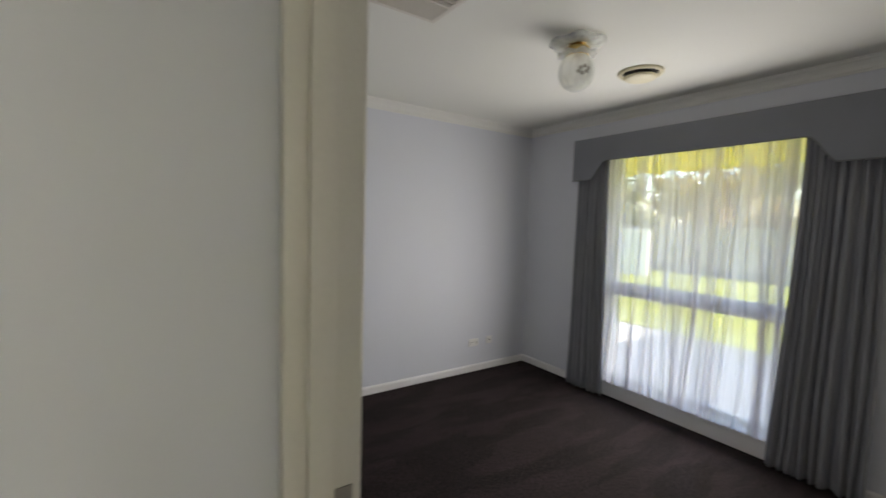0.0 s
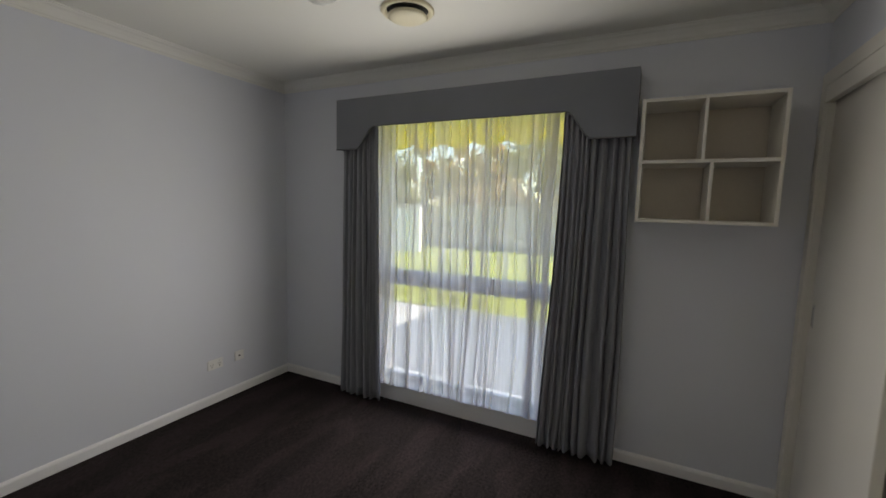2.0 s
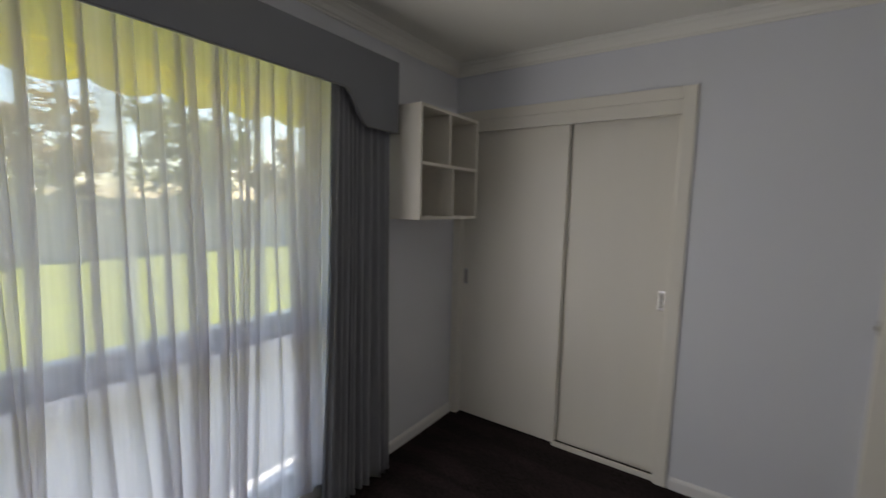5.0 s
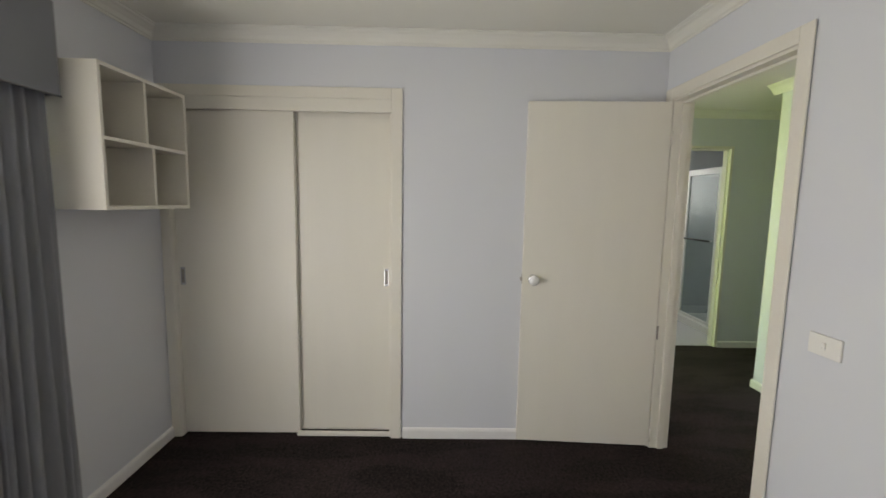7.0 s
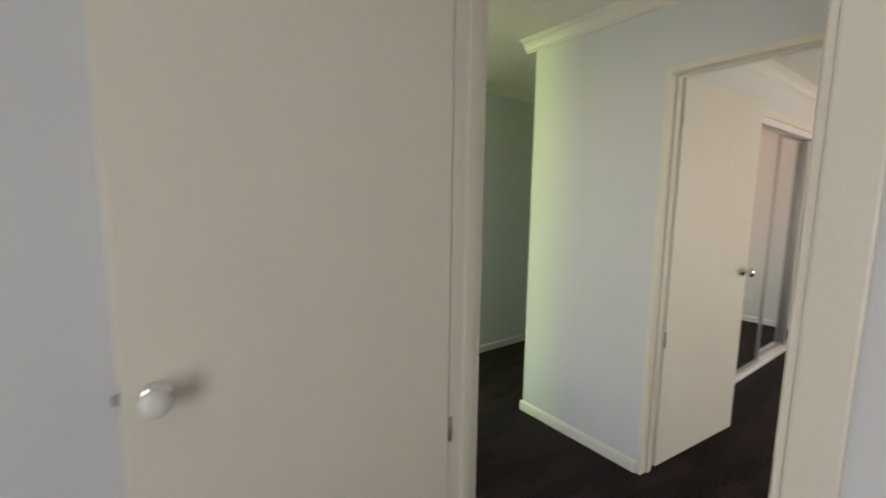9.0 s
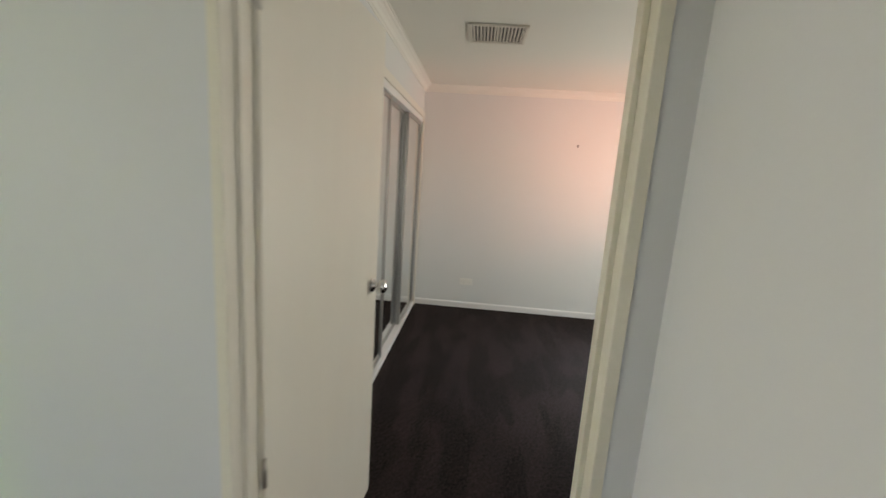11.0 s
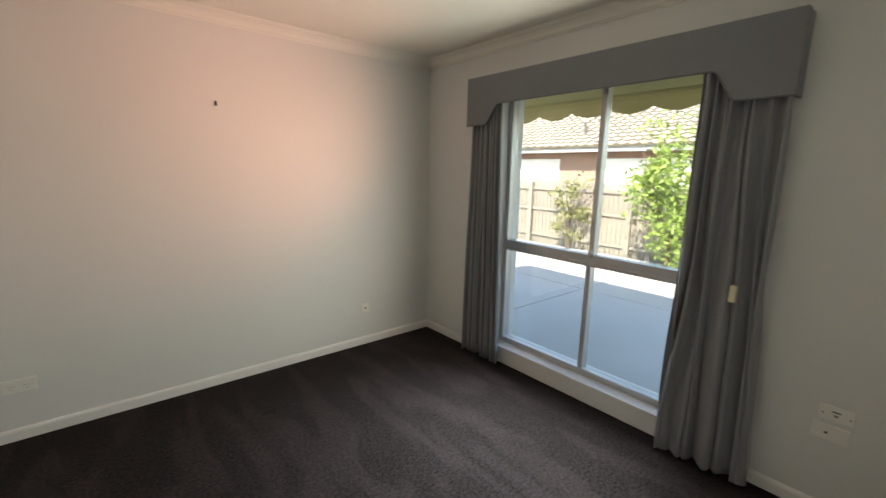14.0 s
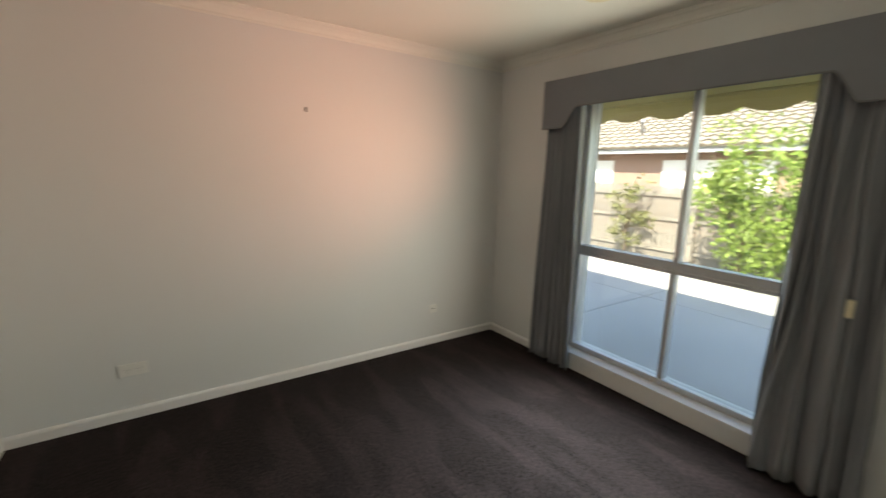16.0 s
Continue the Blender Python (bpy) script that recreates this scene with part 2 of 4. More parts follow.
M_PALING_PALE = material("silvered_palings", (0.36, 0.33, 0.285), 0.85, spread=0.25, scale=3, fine=60, bump=0.4, stretch=(4, 4, 0.5))
M_PALING = material("weathered_palings", (0.20, 0.185, 0.16), 0.85, spread=0.25, scale=3, fine=60, bump=0.4, stretch=(4, 4, 0.5))
M_BRICK = material("red_brick", (0.30, 0.20, 0.16), 0.85, spread=0.3, scale=9, fine=70, bump=0.3)
M_ROOF = material("terracotta_tile", (0.27, 0.25, 0.22), 0.75, spread=0.25, scale=2.5, fine=40, bump=0.3)
M_GUTTER = material("grey_gutter_paint", (0.33, 0.34, 0.36), 0.4, spread=0.05, fine=60, bump=0.02)
M_WHITEPAINT = material("white_exterior_paint", (0.78, 0.78, 0.76), 0.5, spread=0.04, fine=60, bump=0.05)
M_BARK = material("bark", (0.12, 0.09, 0.065), 0.95, spread=0.3, scale=8, fine=50, bump=0.8, stretch=(1, 1, 0.3))
M_LEAF = leafy("bright_shrub_leaf", (0.22, 0.31, 0.07))
M_LEAF2 = leafy("dull_creeper_leaf", (0.19, 0.20, 0.08))
M_LEAF3 = leafy("autumn_leaf", (0.42, 0.31, 0.16))
M_LEAF4 = leafy("dark_tree_leaf", (0.27, 0.29, 0.17))

# ---- builders ----


def add_box(bm, lo, hi):
    v = [bm.verts.new((x, y, z)) for x in (lo[0], hi[0]) for y in (lo[1], hi[1]) for z in (lo[2], hi[2])]
    for f in ((0, 1, 3, 2), (4, 6, 7, 5), (0, 4, 5, 1), (2, 3, 7, 6), (0, 2, 6, 4), (1, 5, 7, 3)):
        bm.faces.new([v[i] for i in f])
    return v


def boxes(*pairs, bevel=0.0):
    """A bmesh of boxes given by two corners each, with rounded edges."""
    bm = bmesh.new()
    for lo, hi in pairs:
        add_box(bm, [min(a, b) for a, b in zip(lo, hi)], [max(a, b) for a, b in zip(lo, hi)])
    bmesh.ops.recalc_face_normals(bm, faces=bm.faces)
    if bevel:
        bmesh.ops.bevel(bm, geom=list(bm.edges), offset=bevel, segments=2, affect='EDGES', profile=0.6)
    return bm


def lathe(profile, steps=28, axis='z', at=(0, 0, 0)):
    """A turned body from (radius, height) pairs."""
    bm = bmesh.new()
    rings = []
    for r, h in profile:
        ring = []
        for i in range(steps):
            a = 2 * math.pi * i / steps
            p = (r * math.cos(a), r * math.sin(a), h)
            p = {'z': p, 'x': (p[2], p[0], p[1]), 'y': (p[0], p[2], p[1])}[axis]
            ring.append(bm.verts.new([p[k] + at[k] for k in range(3)]))
        rings.append(ring)
    for a, b in zip(rings, rings[1:]):
        for i in range(steps):
            j = (i + 1) % steps
            bm.faces.new((a[i], a[j], b[j], b[i]))
    bm.faces.new(rings[0])
    bm.faces.new(rings[-1])
    bmesh.ops.recalc_face_normals(bm, faces=bm.faces)
    return bm


def prism(outline, d0, d1, place):
    """An outline of (u, z) drawn out between the depths d0 and d1; place(u, d, z) gives the point."""
    bm = bmesh.new()
    a = [bm.verts.new(place(u, d0, z)) for u, z in outline]
    b = [bm.verts.new(place(u, d1, z)) for u, z in outline]
    bm.faces.new(a)
    bm.faces.new(b)
    n = len(a)
    for i in range(n):
        j = (i + 1) % n
        bm.faces.new((a[i], a[j], b[j], b[i]))
    bmesh.ops.recalc_face_normals(bm, faces=bm.faces)
    return bm


def tube(points, radius, sides=8):
    bm = bmesh.new()
    pts = [Vector(p) for p in points]
    rad = radius if isinstance(radius, (list, tuple)) else [radius] * len(pts)
    rings = []
    for i, p in enumerate(pts):
        d = (pts[min(i + 1, len(pts) - 1)] - pts[max(i - 1, 0)]).normalized()
        side = d.cross(Vector((0.3, 0.5, 0.8))).normalized()
        up = d.cross(side)
        rings.append([bm.verts.new(p + (side * math.cos(2 * math.pi * k / sides) + up * math.sin(2 * math.pi * k / sides)) * rad[i]) for k in range(sides)])
    for a, b in zip(rings, rings[1:]):
        for k in range(sides):
            bm.faces.new((a[k], a[(k + 1) % sides], b[(k + 1) % sides], b[k]))
    bm.faces.new(rings[0])
    bm.faces.new(rings[-1])
    bmesh.ops.recalc_face_normals(bm, faces=bm.faces)
    return bm


def join(*bms):
    out = bms[0]
    for other in bms[1:]:
        me = bpy.data.meshes.new("joined")
        other.to_mesh(me)
        other.free()
        out.from_mesh(me)
        bpy.data.meshes.remove(me)
    return out


def smooth(bm):
    for f in bm.faces:
        f.smooth = True
    return bm


def mesh_object(name, bm, mt):
    me = bpy.data.meshes.new(name)
    bm.to_mesh(me)
    bm.free()
    me.materials.append(mt)
    return new(name, me)


def part(name, bm, mt, parent, label=""):
    ob = mesh_object(name, bm, mt)
    ob.parent = parent
    ob.matrix_parent_inverse = parent.matrix_world.inverted()
    return tagged(ob, label)


GROUPS = {"tree": "trees beyond the lawn", "curtain": "grey window curtains", "door": "flush bedroom doors", "pelmet": "window pelmets", "round_vent": "round ceiling vents", "ceiling_vent": "ceiling registers", "awning": "window awnings", "power_outlet": "wall outlets", "socket_plate": "wall outlets", "bush": "garden shrubs"}


def thing(name, at, label, category, group="", kind=""):
    ob = new(name)
    ob.empty_display_size = 0.1
    ob.location = at
    ob.matrix_world = Matrix.Translation(at)
    return tagged(ob, label, category, group or GROUPS.get(name, ""), kind)


def setting(name, bm, mt, label, category):
    return tagged(mesh_object(name, bm, mt), label, category, "", "structure")


def wall(name, axis, lo, hi, u0, u1, z0, z1, holes, label, mt=None):
    """A wall between lo and hi on its axis, from u0 to u1 along it, with holes (u0, u1, z0, z1)."""
    spans = []
    cuts = sorted({u0, u1, *[h[0] for h in holes], *[h[1] for h in holes]})
    for a, b in zip(cuts, cuts[1:]):
        over = [h for h in holes if h[0] <= a + 1e-6 and h[1] >= b - 1e-6]
        z = z0
        for h in over:
            if h[2] > z:
                spans.append((a, b, z, h[2]))
            z = h[3]
        spans.append((a, b, z, z1))
    pairs = []
    for a, b, c, d in spans:
        pairs.append(((lo, a, c), (hi, b, d)) if axis == 'x' else ((a, lo, c), (b, hi, d)))
    return setting(name, boxes(*pairs), mt or M_WALL, label, "wall")


H = 2.4
A_L, A_W = -3.415, 2.92
B_W, B_F, B_R = -3.25, -5.11, 0.10
HY, DY = -1.30, -0.108
WIN_A = (-2.50, -1.03)
WIN_B = (-4.26, -2.76)
WZ = (0.13, 2.14)

# ---- structure ----
setting("floor", boxes(((-3.70, -5.25, -0.15), (1.78, 3.20, 0.0))), M_CARPET, "dark brown cut pile carpet with brushed vacuum tracks", "carpet")
setting("floor_bathroom", boxes(((1.78, -3.3, -0.15), (3.75, 0.2, 0.004))), M_TILE, "white glazed bathroom floor tiles", "floor")
setting("ceiling", boxes(((-3.70, -5.25, H), (3.75, 3.20, H + 0.1))), M_CEIL, "flat white painted plaster ceiling", "ceiling")
wall("wall_window_a", 'y', A_W, A_W + 0.25, A_L - 0.25, 1.90, 0, H, [(WIN_A[0], WIN_A[1], WZ[0], WZ[1]), (0.86, 1.62, 0.4, 2.1)], "pale blue grey painted bedroom wall around the tall window")
wall("wall_left_a", 'x', A_L - 0.25, A_L, DY, A_W, 0, H, [], "pale blue grey painted bedroom wall")
wall("wall_door_a", 'y', DY, 0, A_L, 0.76, 0, H, [(-0.908, -0.065, -0.01, 2.065)], "pale blue grey painted wall with the bedroom doorway")
wall("wall_robe_a", 'x', 0, 0.10, 0, A_W, 0, H, [(1.575, 2.872, -0.01, 2.04)], "pale blue grey painted wall around the built-in wardrobe")
wall("wall_robe_back_a", 'x', 0.65, 0.76, 0, A_W, 0, H, [], "plain painted wall behind the wardrobe")
wall("wall_robe_end_a", 'y', 1.40, 1.50, 0.10, 0.65, 0, H, [], "plain end wall of the wardrobe")
wall("wall_hall", 'y', HY - 0.11, HY, B_W, 0.78, 0, H, [(-0.85, -0.028, -0.01, 2.05)], "pale painted hall wall with the doorway to the second bedroom")
wall("wall_hall_end", 'x', -1.012, -0.912, HY, DY, 0, H, [], "plain painted end of the hall")
wall("wall_passage", 'x', 0.67, 0.78, -3.6, HY - 0.11, 0, H, [], "pale painted passage wall with an outer corner")
wall("wall_passage_end", 'y', -3.7, -3.6, 0.67, 1.90, 0, H, [], "plain painted end of the passage")
# the second hole is an unseen opening, made up for the hall's east lamp
wall("wall_bathroom", 'x', 1.74, 1.85, -3.6, A_W, 0, H, [(-1.64, -0.85, -0.01, 2.065), (-0.50, 0.32, 0.4, 2.1)], "pale painted passage wall with the bathroom doorway")
wall("wall_robe_b", 'x', B_R, B_R + 0.10, B_F, HY - 0.11, 0, H, [(-5.03, -1.92, -0.01, 2.06)], "white painted wall around the mirrored wardrobe", M_WALL_B)
wall("wall_robe_back_b", 'x', 0.56, 0.66, B_F, HY - 0.11, 0, H, [], "plain painted wall behind the mirrored wardrobe")
wall("wall_far_b", 'y', B_F - 0.25, B_F, B_W - 0.25, 0.78, 0, H, [], "white painted bedroom wall with a picture hook", M_WALL_B)
wall("wall_window_b", 'x', B_W - 0.25, B_W, B_F, DY, 0, H, [(WIN_B[0], WIN_B[1], WZ[0], WZ[1])], "cream white painted bedroom wall around the tall window", M_WALL_B)
NIB_X, NIB_Y = -1.35, -1.93
wall("wall_nib_b", 'y', NIB_Y, HY - 0.112, B_W, NIB_X, 0, H, [], "white painted wall beside the second bedroom doorway", M_WALL_B)
wall("wall_bath_east", 'x', 3.55, 3.75, -3.3, 0.2, 0, H, [(-1.66, -0.9, 1.25, 2.1)], "white tiled bathroom wall with a small window", M_TILE)
wall("wall_bath_south", 'y', -3.3, -3.2, 1.85, 3.55, 0, H, [], "white tiled bathroom wall", M_TILE)
wall("wall_bath_north", 'y', -0.72, -0.62, 1.85, 3.55, 0, H, [], "white tiled bathroom wall", M_TILE)
setting("roof", boxes(((-4.10, -5.9, 2.52), (4.4, 3.80, 2.66))), M_WHITEPAINT, "white lined eaves and roof slab", "roof")


def run_profile(profile, p0, p1, inward, z0):
    """A moulding of (out, up) profile from p0 to p1 along a wall whose room side is inward."""
    p0, p1, n = Vector((*p0, 0)), Vector((*p1, 0)), Vector((*inward, 0))
    bm = bmesh.new()
    a = [bm.verts.new(p0 + n * o + Vector((0, 0, z0 + u))) for o, u in profile]
    b = [bm.verts.new(p1 + n * o + Vector((0, 0, z0 + u))) for o, u in profile]
    bm.faces.new(a)
    bm.faces.new(b)
    for i in range(len(a)):
        j = (i + 1) % len(a)
        bm.faces.new((a[i], a[j], b[j], b[i]))
    bmesh.ops.recalc_face_normals(bm, faces=bm.faces)
    return bm


CORNICE = [(0, 0), (0, -0.068), (0.007, -0.068), (0.010, -0.060), (0.018, -0.055), (0.028, -0.037), (0.046, -0.020), (0.060, -0.013), (0.064, -0.007), (0.074, -0.005), (0.074, 0)]
SKIRT = [(0, 0), (0.014, 0), (0.014, 0.050), (0.011, 0.058), (0.006, 0.064), (0, 0.066)]


def mould(kind, p0, p1, inward):
    if kind == "cornice":
        return setting("trim", run_profile(CORNICE, p0, p1, inward, H), M_CORNICE, "white moulded plaster cornice", "cornice")
    return setting("baseboard", run_profile(SKIRT, p0, p1, inward, 0), M_SKIRT, "low white painted timber skirting board", "skirting")


for p0, p1, n in (
        ((A_L, 0), (A_L, A_W), (1, 0)), ((A_L, A_W), (0, A_W), (0, -1)), ((0, 0), (0, A_W), (-1, 0)), ((A_L, 0), (0, 0), (0, 1)),
        ((-0.912, HY), (0.78 + 0.074, HY), (0, 1)), ((0.78, HY), (0.78, -3.6), (1, 0)), ((-0.912, DY), (0.76, DY), (0, -1)), ((-0.912, HY), (-0.912, DY), (1, 0)),
        ((1.74, -3.6), (1.74, A_W), (-1, 0)), ((0.76, DY), (0.76, A_W), (1, 0)),
        ((B_W, B_F), (B_R, B_F), (0, 1)), ((B_W, B_F), (B_W, NIB_Y), (1, 0)), ((B_R, B_F), (B_R, HY - 0.11), (-1, 0)), ((B_W, NIB_Y), (NIB_X + 0.074, NIB_Y), (0, -1)), ((NIB_X, NIB_Y), (NIB_X, HY - 0.11), (1, 0)), ((NIB_X, HY - 0.11), (B_R, HY - 0.11), (0, -1))):
    mould("cornice", p0, p1, n)
for p0, p1, n in (
        ((A_L, 0), (A_L, A_W), (1, 0)), ((A_L, A_W), (WIN_A[0] - 0.02, A_W), (0, -1)), ((WIN_A[1] + 0.02, A_W), (0, A_W), (0, -1)),
        ((0, 0), (0, 1.505), (-1, 0)), ((A_L, 0), (-0.975, 0), (0, 1)),
        ((-0.912, HY), (-0.852, HY), (0, 1)), ((-0.026, HY), (0.794, HY), (0, 1)), ((0.78, HY), (0.78, -3.6), (1, 0)), ((-0.912, HY + 0.014), (-0.912, DY), (1, 0)), ((-0.063, DY), (0.76, DY), (0, -1)),
        ((1.74, -3.6), (1.74, -1.642), (-1, 0)), ((1.74, -0.848), (1.74, A_W), (-1, 0)),
        ((B_W, B_F), (B_R, B_F), (0, 1)), ((B_W, B_F), (B_W, WIN_B[0] - 0.02), (1, 0)), ((B_W, WIN_B[1] + 0.02), (B_W, NIB_Y), (1, 0)), ((B_W, NIB_Y), (NIB_X + 0.014, NIB_Y), (0, -1)), ((NIB_X, NIB_Y), (NIB_X, HY - 0.11), (1, 0)), ((NIB_X, HY - 0.11), (-0.905, HY - 0.11), (0, -1))):
    mould("skirting", p0, p1, n)


# ---- door frames and doors ----
def door_frame(label, axis, u0, u1, top, d0, d1, strike=None, strike_z=0.98, faces=(0, 1)):
    """Jambs, head and architraves round an opening from u0 to u1 in a wall between d0 and d1."""
    def p(a, b):
        (ua, da, za), (ub, db, zb) = a, b
        return ((ua, da, za), (ub, db, zb)) if axis == 'y' else ((da, ua, za), (db, ub, zb))
    ob = thing("door_frame", (((u0 + u1) / 2, d0, 0) if axis == 'y' else (d0, (u0 + u1) / 2, 0)), label, "door frame", "", "structure")
    j = 0.025
    e = 0.004
    part("jamb", boxes(p((u0, d0 - e, 0), (u0 + j, d1 + e, top)), bevel=0.002), M_TRIM, ob)
    part("jamb", boxes(p((u1 - j, d0 - e, 0), (u1, d1 + e, top)), bevel=0.002), M_TRIM, ob)
    part("head", boxes(p((u0 + j, d0 - e, top - j), (u1 - j, d1 + e, top)), bevel=0.002), M_TRIM, ob)
    mid = (d0 + d1) / 2
    part("door_stop", boxes(p((u0 + j, mid - 0.025, 0), (u0 + j + 0.012, mid + 0.012, top - j)), p((u1 - j - 0.012, mid - 0.025, 0), (u1 - j, mid + 0.012, top - j)),
                            p((u0 + j + 0.012, mid - 0.025, top - j - 0.012), (u1 - j - 0.012, mid + 0.012, top - j)), bevel=0.0015), M_TRIM, ob)
    for face, s in [((d0, -1), (d1, 1))[k] for k in faces]:
        a, b = face + s * 0.0045, face + s * 0.013
        w = 0.062
        for lo, hi in (((u0 + 0.012 - w, a, 0), (u0 + 0.012, b, top + w - 0.012)), ((u1 - 0.012, a, 0), (u1 - 0.012 + w, b, top + w - 0.012)), ((u0 + 0.012, a, top - 0.012), (u1 - 0.012, b, top + w - 0.012))):
            part("architrave", boxes(p(lo, hi), bevel=0.005), M_TRIM, ob)
    if strike is not None:
        u, s, dd = strike
        part("strike_plate", boxes(p((u, dd - 0.012, strike_z - 0.03), (u + s * 0.003, dd + 0.016, strike_z + 0.03)), bevel=0.001), M_STEEL, ob, "dull steel strike plate")
    return ob


door_frame("cream painted timber frame of the first bedroom door", 'y', -0.908, -0.065, 2.065, DY, 0.0, (-0.882, 1, -0.025), 1.02, (1,))
door_frame("cream painted timber frame of the second bedroom door", 'y', -0.85, -0.028, 2.05, HY - 0.11, HY, faces=(0,))
door_frame("cream painted timber frame of the bathroom doorway", 'x', -1.64, -0.85, 2.065, 1.74, 1.85, faces=(1,))


def door(label, hinge, tip, side, knob_white, tall=2.040):
    """A flush leaf from hinge to tip, its lit face towards side (+1: left of that way)."""
    a, b = Vector((*hinge, 0)), Vector((*tip, 0))
    d = (b - a).normalized()
    n = Vector((-d.y, d.x, 0)) * side
    m = Matrix(((d.x, n.x, 0, a.x), (d.y, n.y, 0, a.y), (0, 0, 1, 0), (0, 0, 0, 1)))
    w = (b - a).length
    ob = thing("door", a, label, "door")

    def put(name, bm, mt, parent, lab=""):
        bm.transform(m)
        bmesh.ops.recalc_face_normals(bm, faces=bm.faces)
        return part(name, bm, mt, parent, lab)
    leaf = put("leaf", boxes(((0, -0.035, 0.012), (w, 0, tall)), bevel=0.003), M_DOOR, ob)
    kz = 1.02
    for s, mt in ((1, M_KNOBWHITE if knob_white else M_CHROME), (-1, M_CHROME)):
        y0 = 0 if s > 0 else -0.035
        put("rose", smooth(lathe([(0.030, y0), (0.030, y0 + s * 0.006), (0.024, y0 + s * 0.011), (0.013, y0 + s * 0.014), (0.012, y0 + s * 0.030), (0.018, y0 + s * 0.034)], 24, 'y', (w - 0.062, 0, kz))), M_CHROME, leaf, "chrome door rose")
        put("knob", smooth(lathe([(0.014, y0 + s * 0.030), (0.026, y0 + s * 0.036), (0.030, y0 + s * 0.047), (0.026, y0 + s * 0.059), (0.013, y0 + s * 0.066), (0.002, y0 + s * 0.067)], 24, 'y', (w - 0.062, 0, kz))), mt, leaf, "round white knob" if mt is M_KNOBWHITE else "round chrome knob")
    put("latch_bolt", boxes(((w, -0.025, kz - 0.012), (w + 0.011, -0.010, kz + 0.008)), bevel=0.002), M_STEEL, leaf, "steel latch bolt")
    put("latch_plate", boxes(((w - 0.001, -0.030, kz - 0.03), (w + 0.002, -0.006, kz + 0.03))), M_STEEL, leaf, "steel latch plate")
    for z in (0.08, 0.72, 1.84):
        put("hinge", smooth(lathe([(0.0055, z - 0.04), (0.0055, z + 0.04)], 12, 'z', (-0.006, 0.003, 0))), M_STEEL if z == 0.72 else M_TRIM, ob, "butt hinge")
    return ob


door("open flush cream bedroom door with a white knob beside the wardrobe wall", (-0.088, 0.008), (-0.034, 0.800), 1, True)
door("open flush cream bedroom door with a chrome knob beside mirrors", (-0.068, -1.414), (-0.145, -2.215), -1, False, 2.020)

# ---- built-in wardrobe in the first bedroom ----
robe = thing("wardrobe", (0, 2.22, 0), "built-in wardrobe with two cream sliding doors under a wide head board", "wardrobe")
for lo, hi in (((-0.016, 1.516, 0), (-0.001, 1.578, 2.10)), ((-0.016, 2.862, 0), (-0.001, 2.918, 2.10)), ((-0.016, 1.578, 2.038), (-0.001, 2.862, 2.10))):
    part("architrave", boxes((lo, hi), bevel=0.004), M_TRIM, robe)
part("jamb", boxes(((-0.004, 1.576, 0), (0.10, 1.588, 2.04)), bevel=0.002), M_TRIM, robe)
part("jamb", boxes(((-0.004, 2.858, 0), (0.10, 2.871, 2.04)), bevel=0.002), M_TRIM, robe)
part("head_board", boxes(((-0.0135, 1.5785, 1.966), (0.016, 2.8615, 2.0375)), bevel=0.0015), M_TRIM, robe)
part("bottom_track", boxes(((0.004, 1.588, 0), (0.022, 2.16, 0.028)), bevel=0.003), M_TRIM, robe)
for x, y0, y1, py in ((0.024, 2.150, 2.856, 2.826), (0.066, 1.590, 2.220, 1.614)):
    leaf = part("sliding_door", boxes(((x, y0, 0.010), (x + 0.034, y1, 2.02)), bevel=0.003), M_DOOR, robe)
    part("pull", join(boxes(((x - 0.003, py - 0.014, 0.945), (x + 0.002, py - 0.009, 1.052)), ((x - 0.003, py + 0.009, 0.945), (x + 0.002, py + 0.014, 1.052)),
                            ((x - 0.003, py - 0.009, 0.945), (x + 0.002, py + 0.009, 0.957)), ((x - 0.003, py - 0.009, 1.040), (x + 0.002, py + 0.009, 1.052)), bevel=0.0012)), M_CHROME, leaf, "chrome flush pull")
    part("pull_recess", boxes(((x - 0.001, py - 0.009, 0.957), (x + 0.002, py + 0.009, 1.040))), M_STEEL, leaf, "shadowed steel recess of the pull")

# ---- mirrored wardrobe in the second bedroom ----
mrobe = thing("mirrored_wardrobe", (B_R, -3.47, 0), "built-in wardrobe with four framed mirror sliding doors", "wardrobe")
for lo, hi in (((B_R - 0.016, -5.085, 0), (B_R - 0.001, -5.025, 2.115)), ((B_R - 0.016, -1.925, 0), (B_R - 0.001, -1.865, 2.115)), ((B_R - 0.016, -5.025, 2.055), (B_R - 0.001, -1.925, 2.115))):
    part("architrave", boxes((lo, hi), bevel=0.004), M_TRIM, mrobe)
part("top_track", boxes(((B_R - 0.004, -5.028, 2.005), (B_R + 0.09, -1.922, 2.058)), bevel=0.003), M_SKIRT, mrobe)
part("floor_track", boxes(((B_R - 0.012, -5.028, 0), (B_R + 0.09, -1.922, 0.040)), bevel=0.004), M_SKIRT, mrobe)
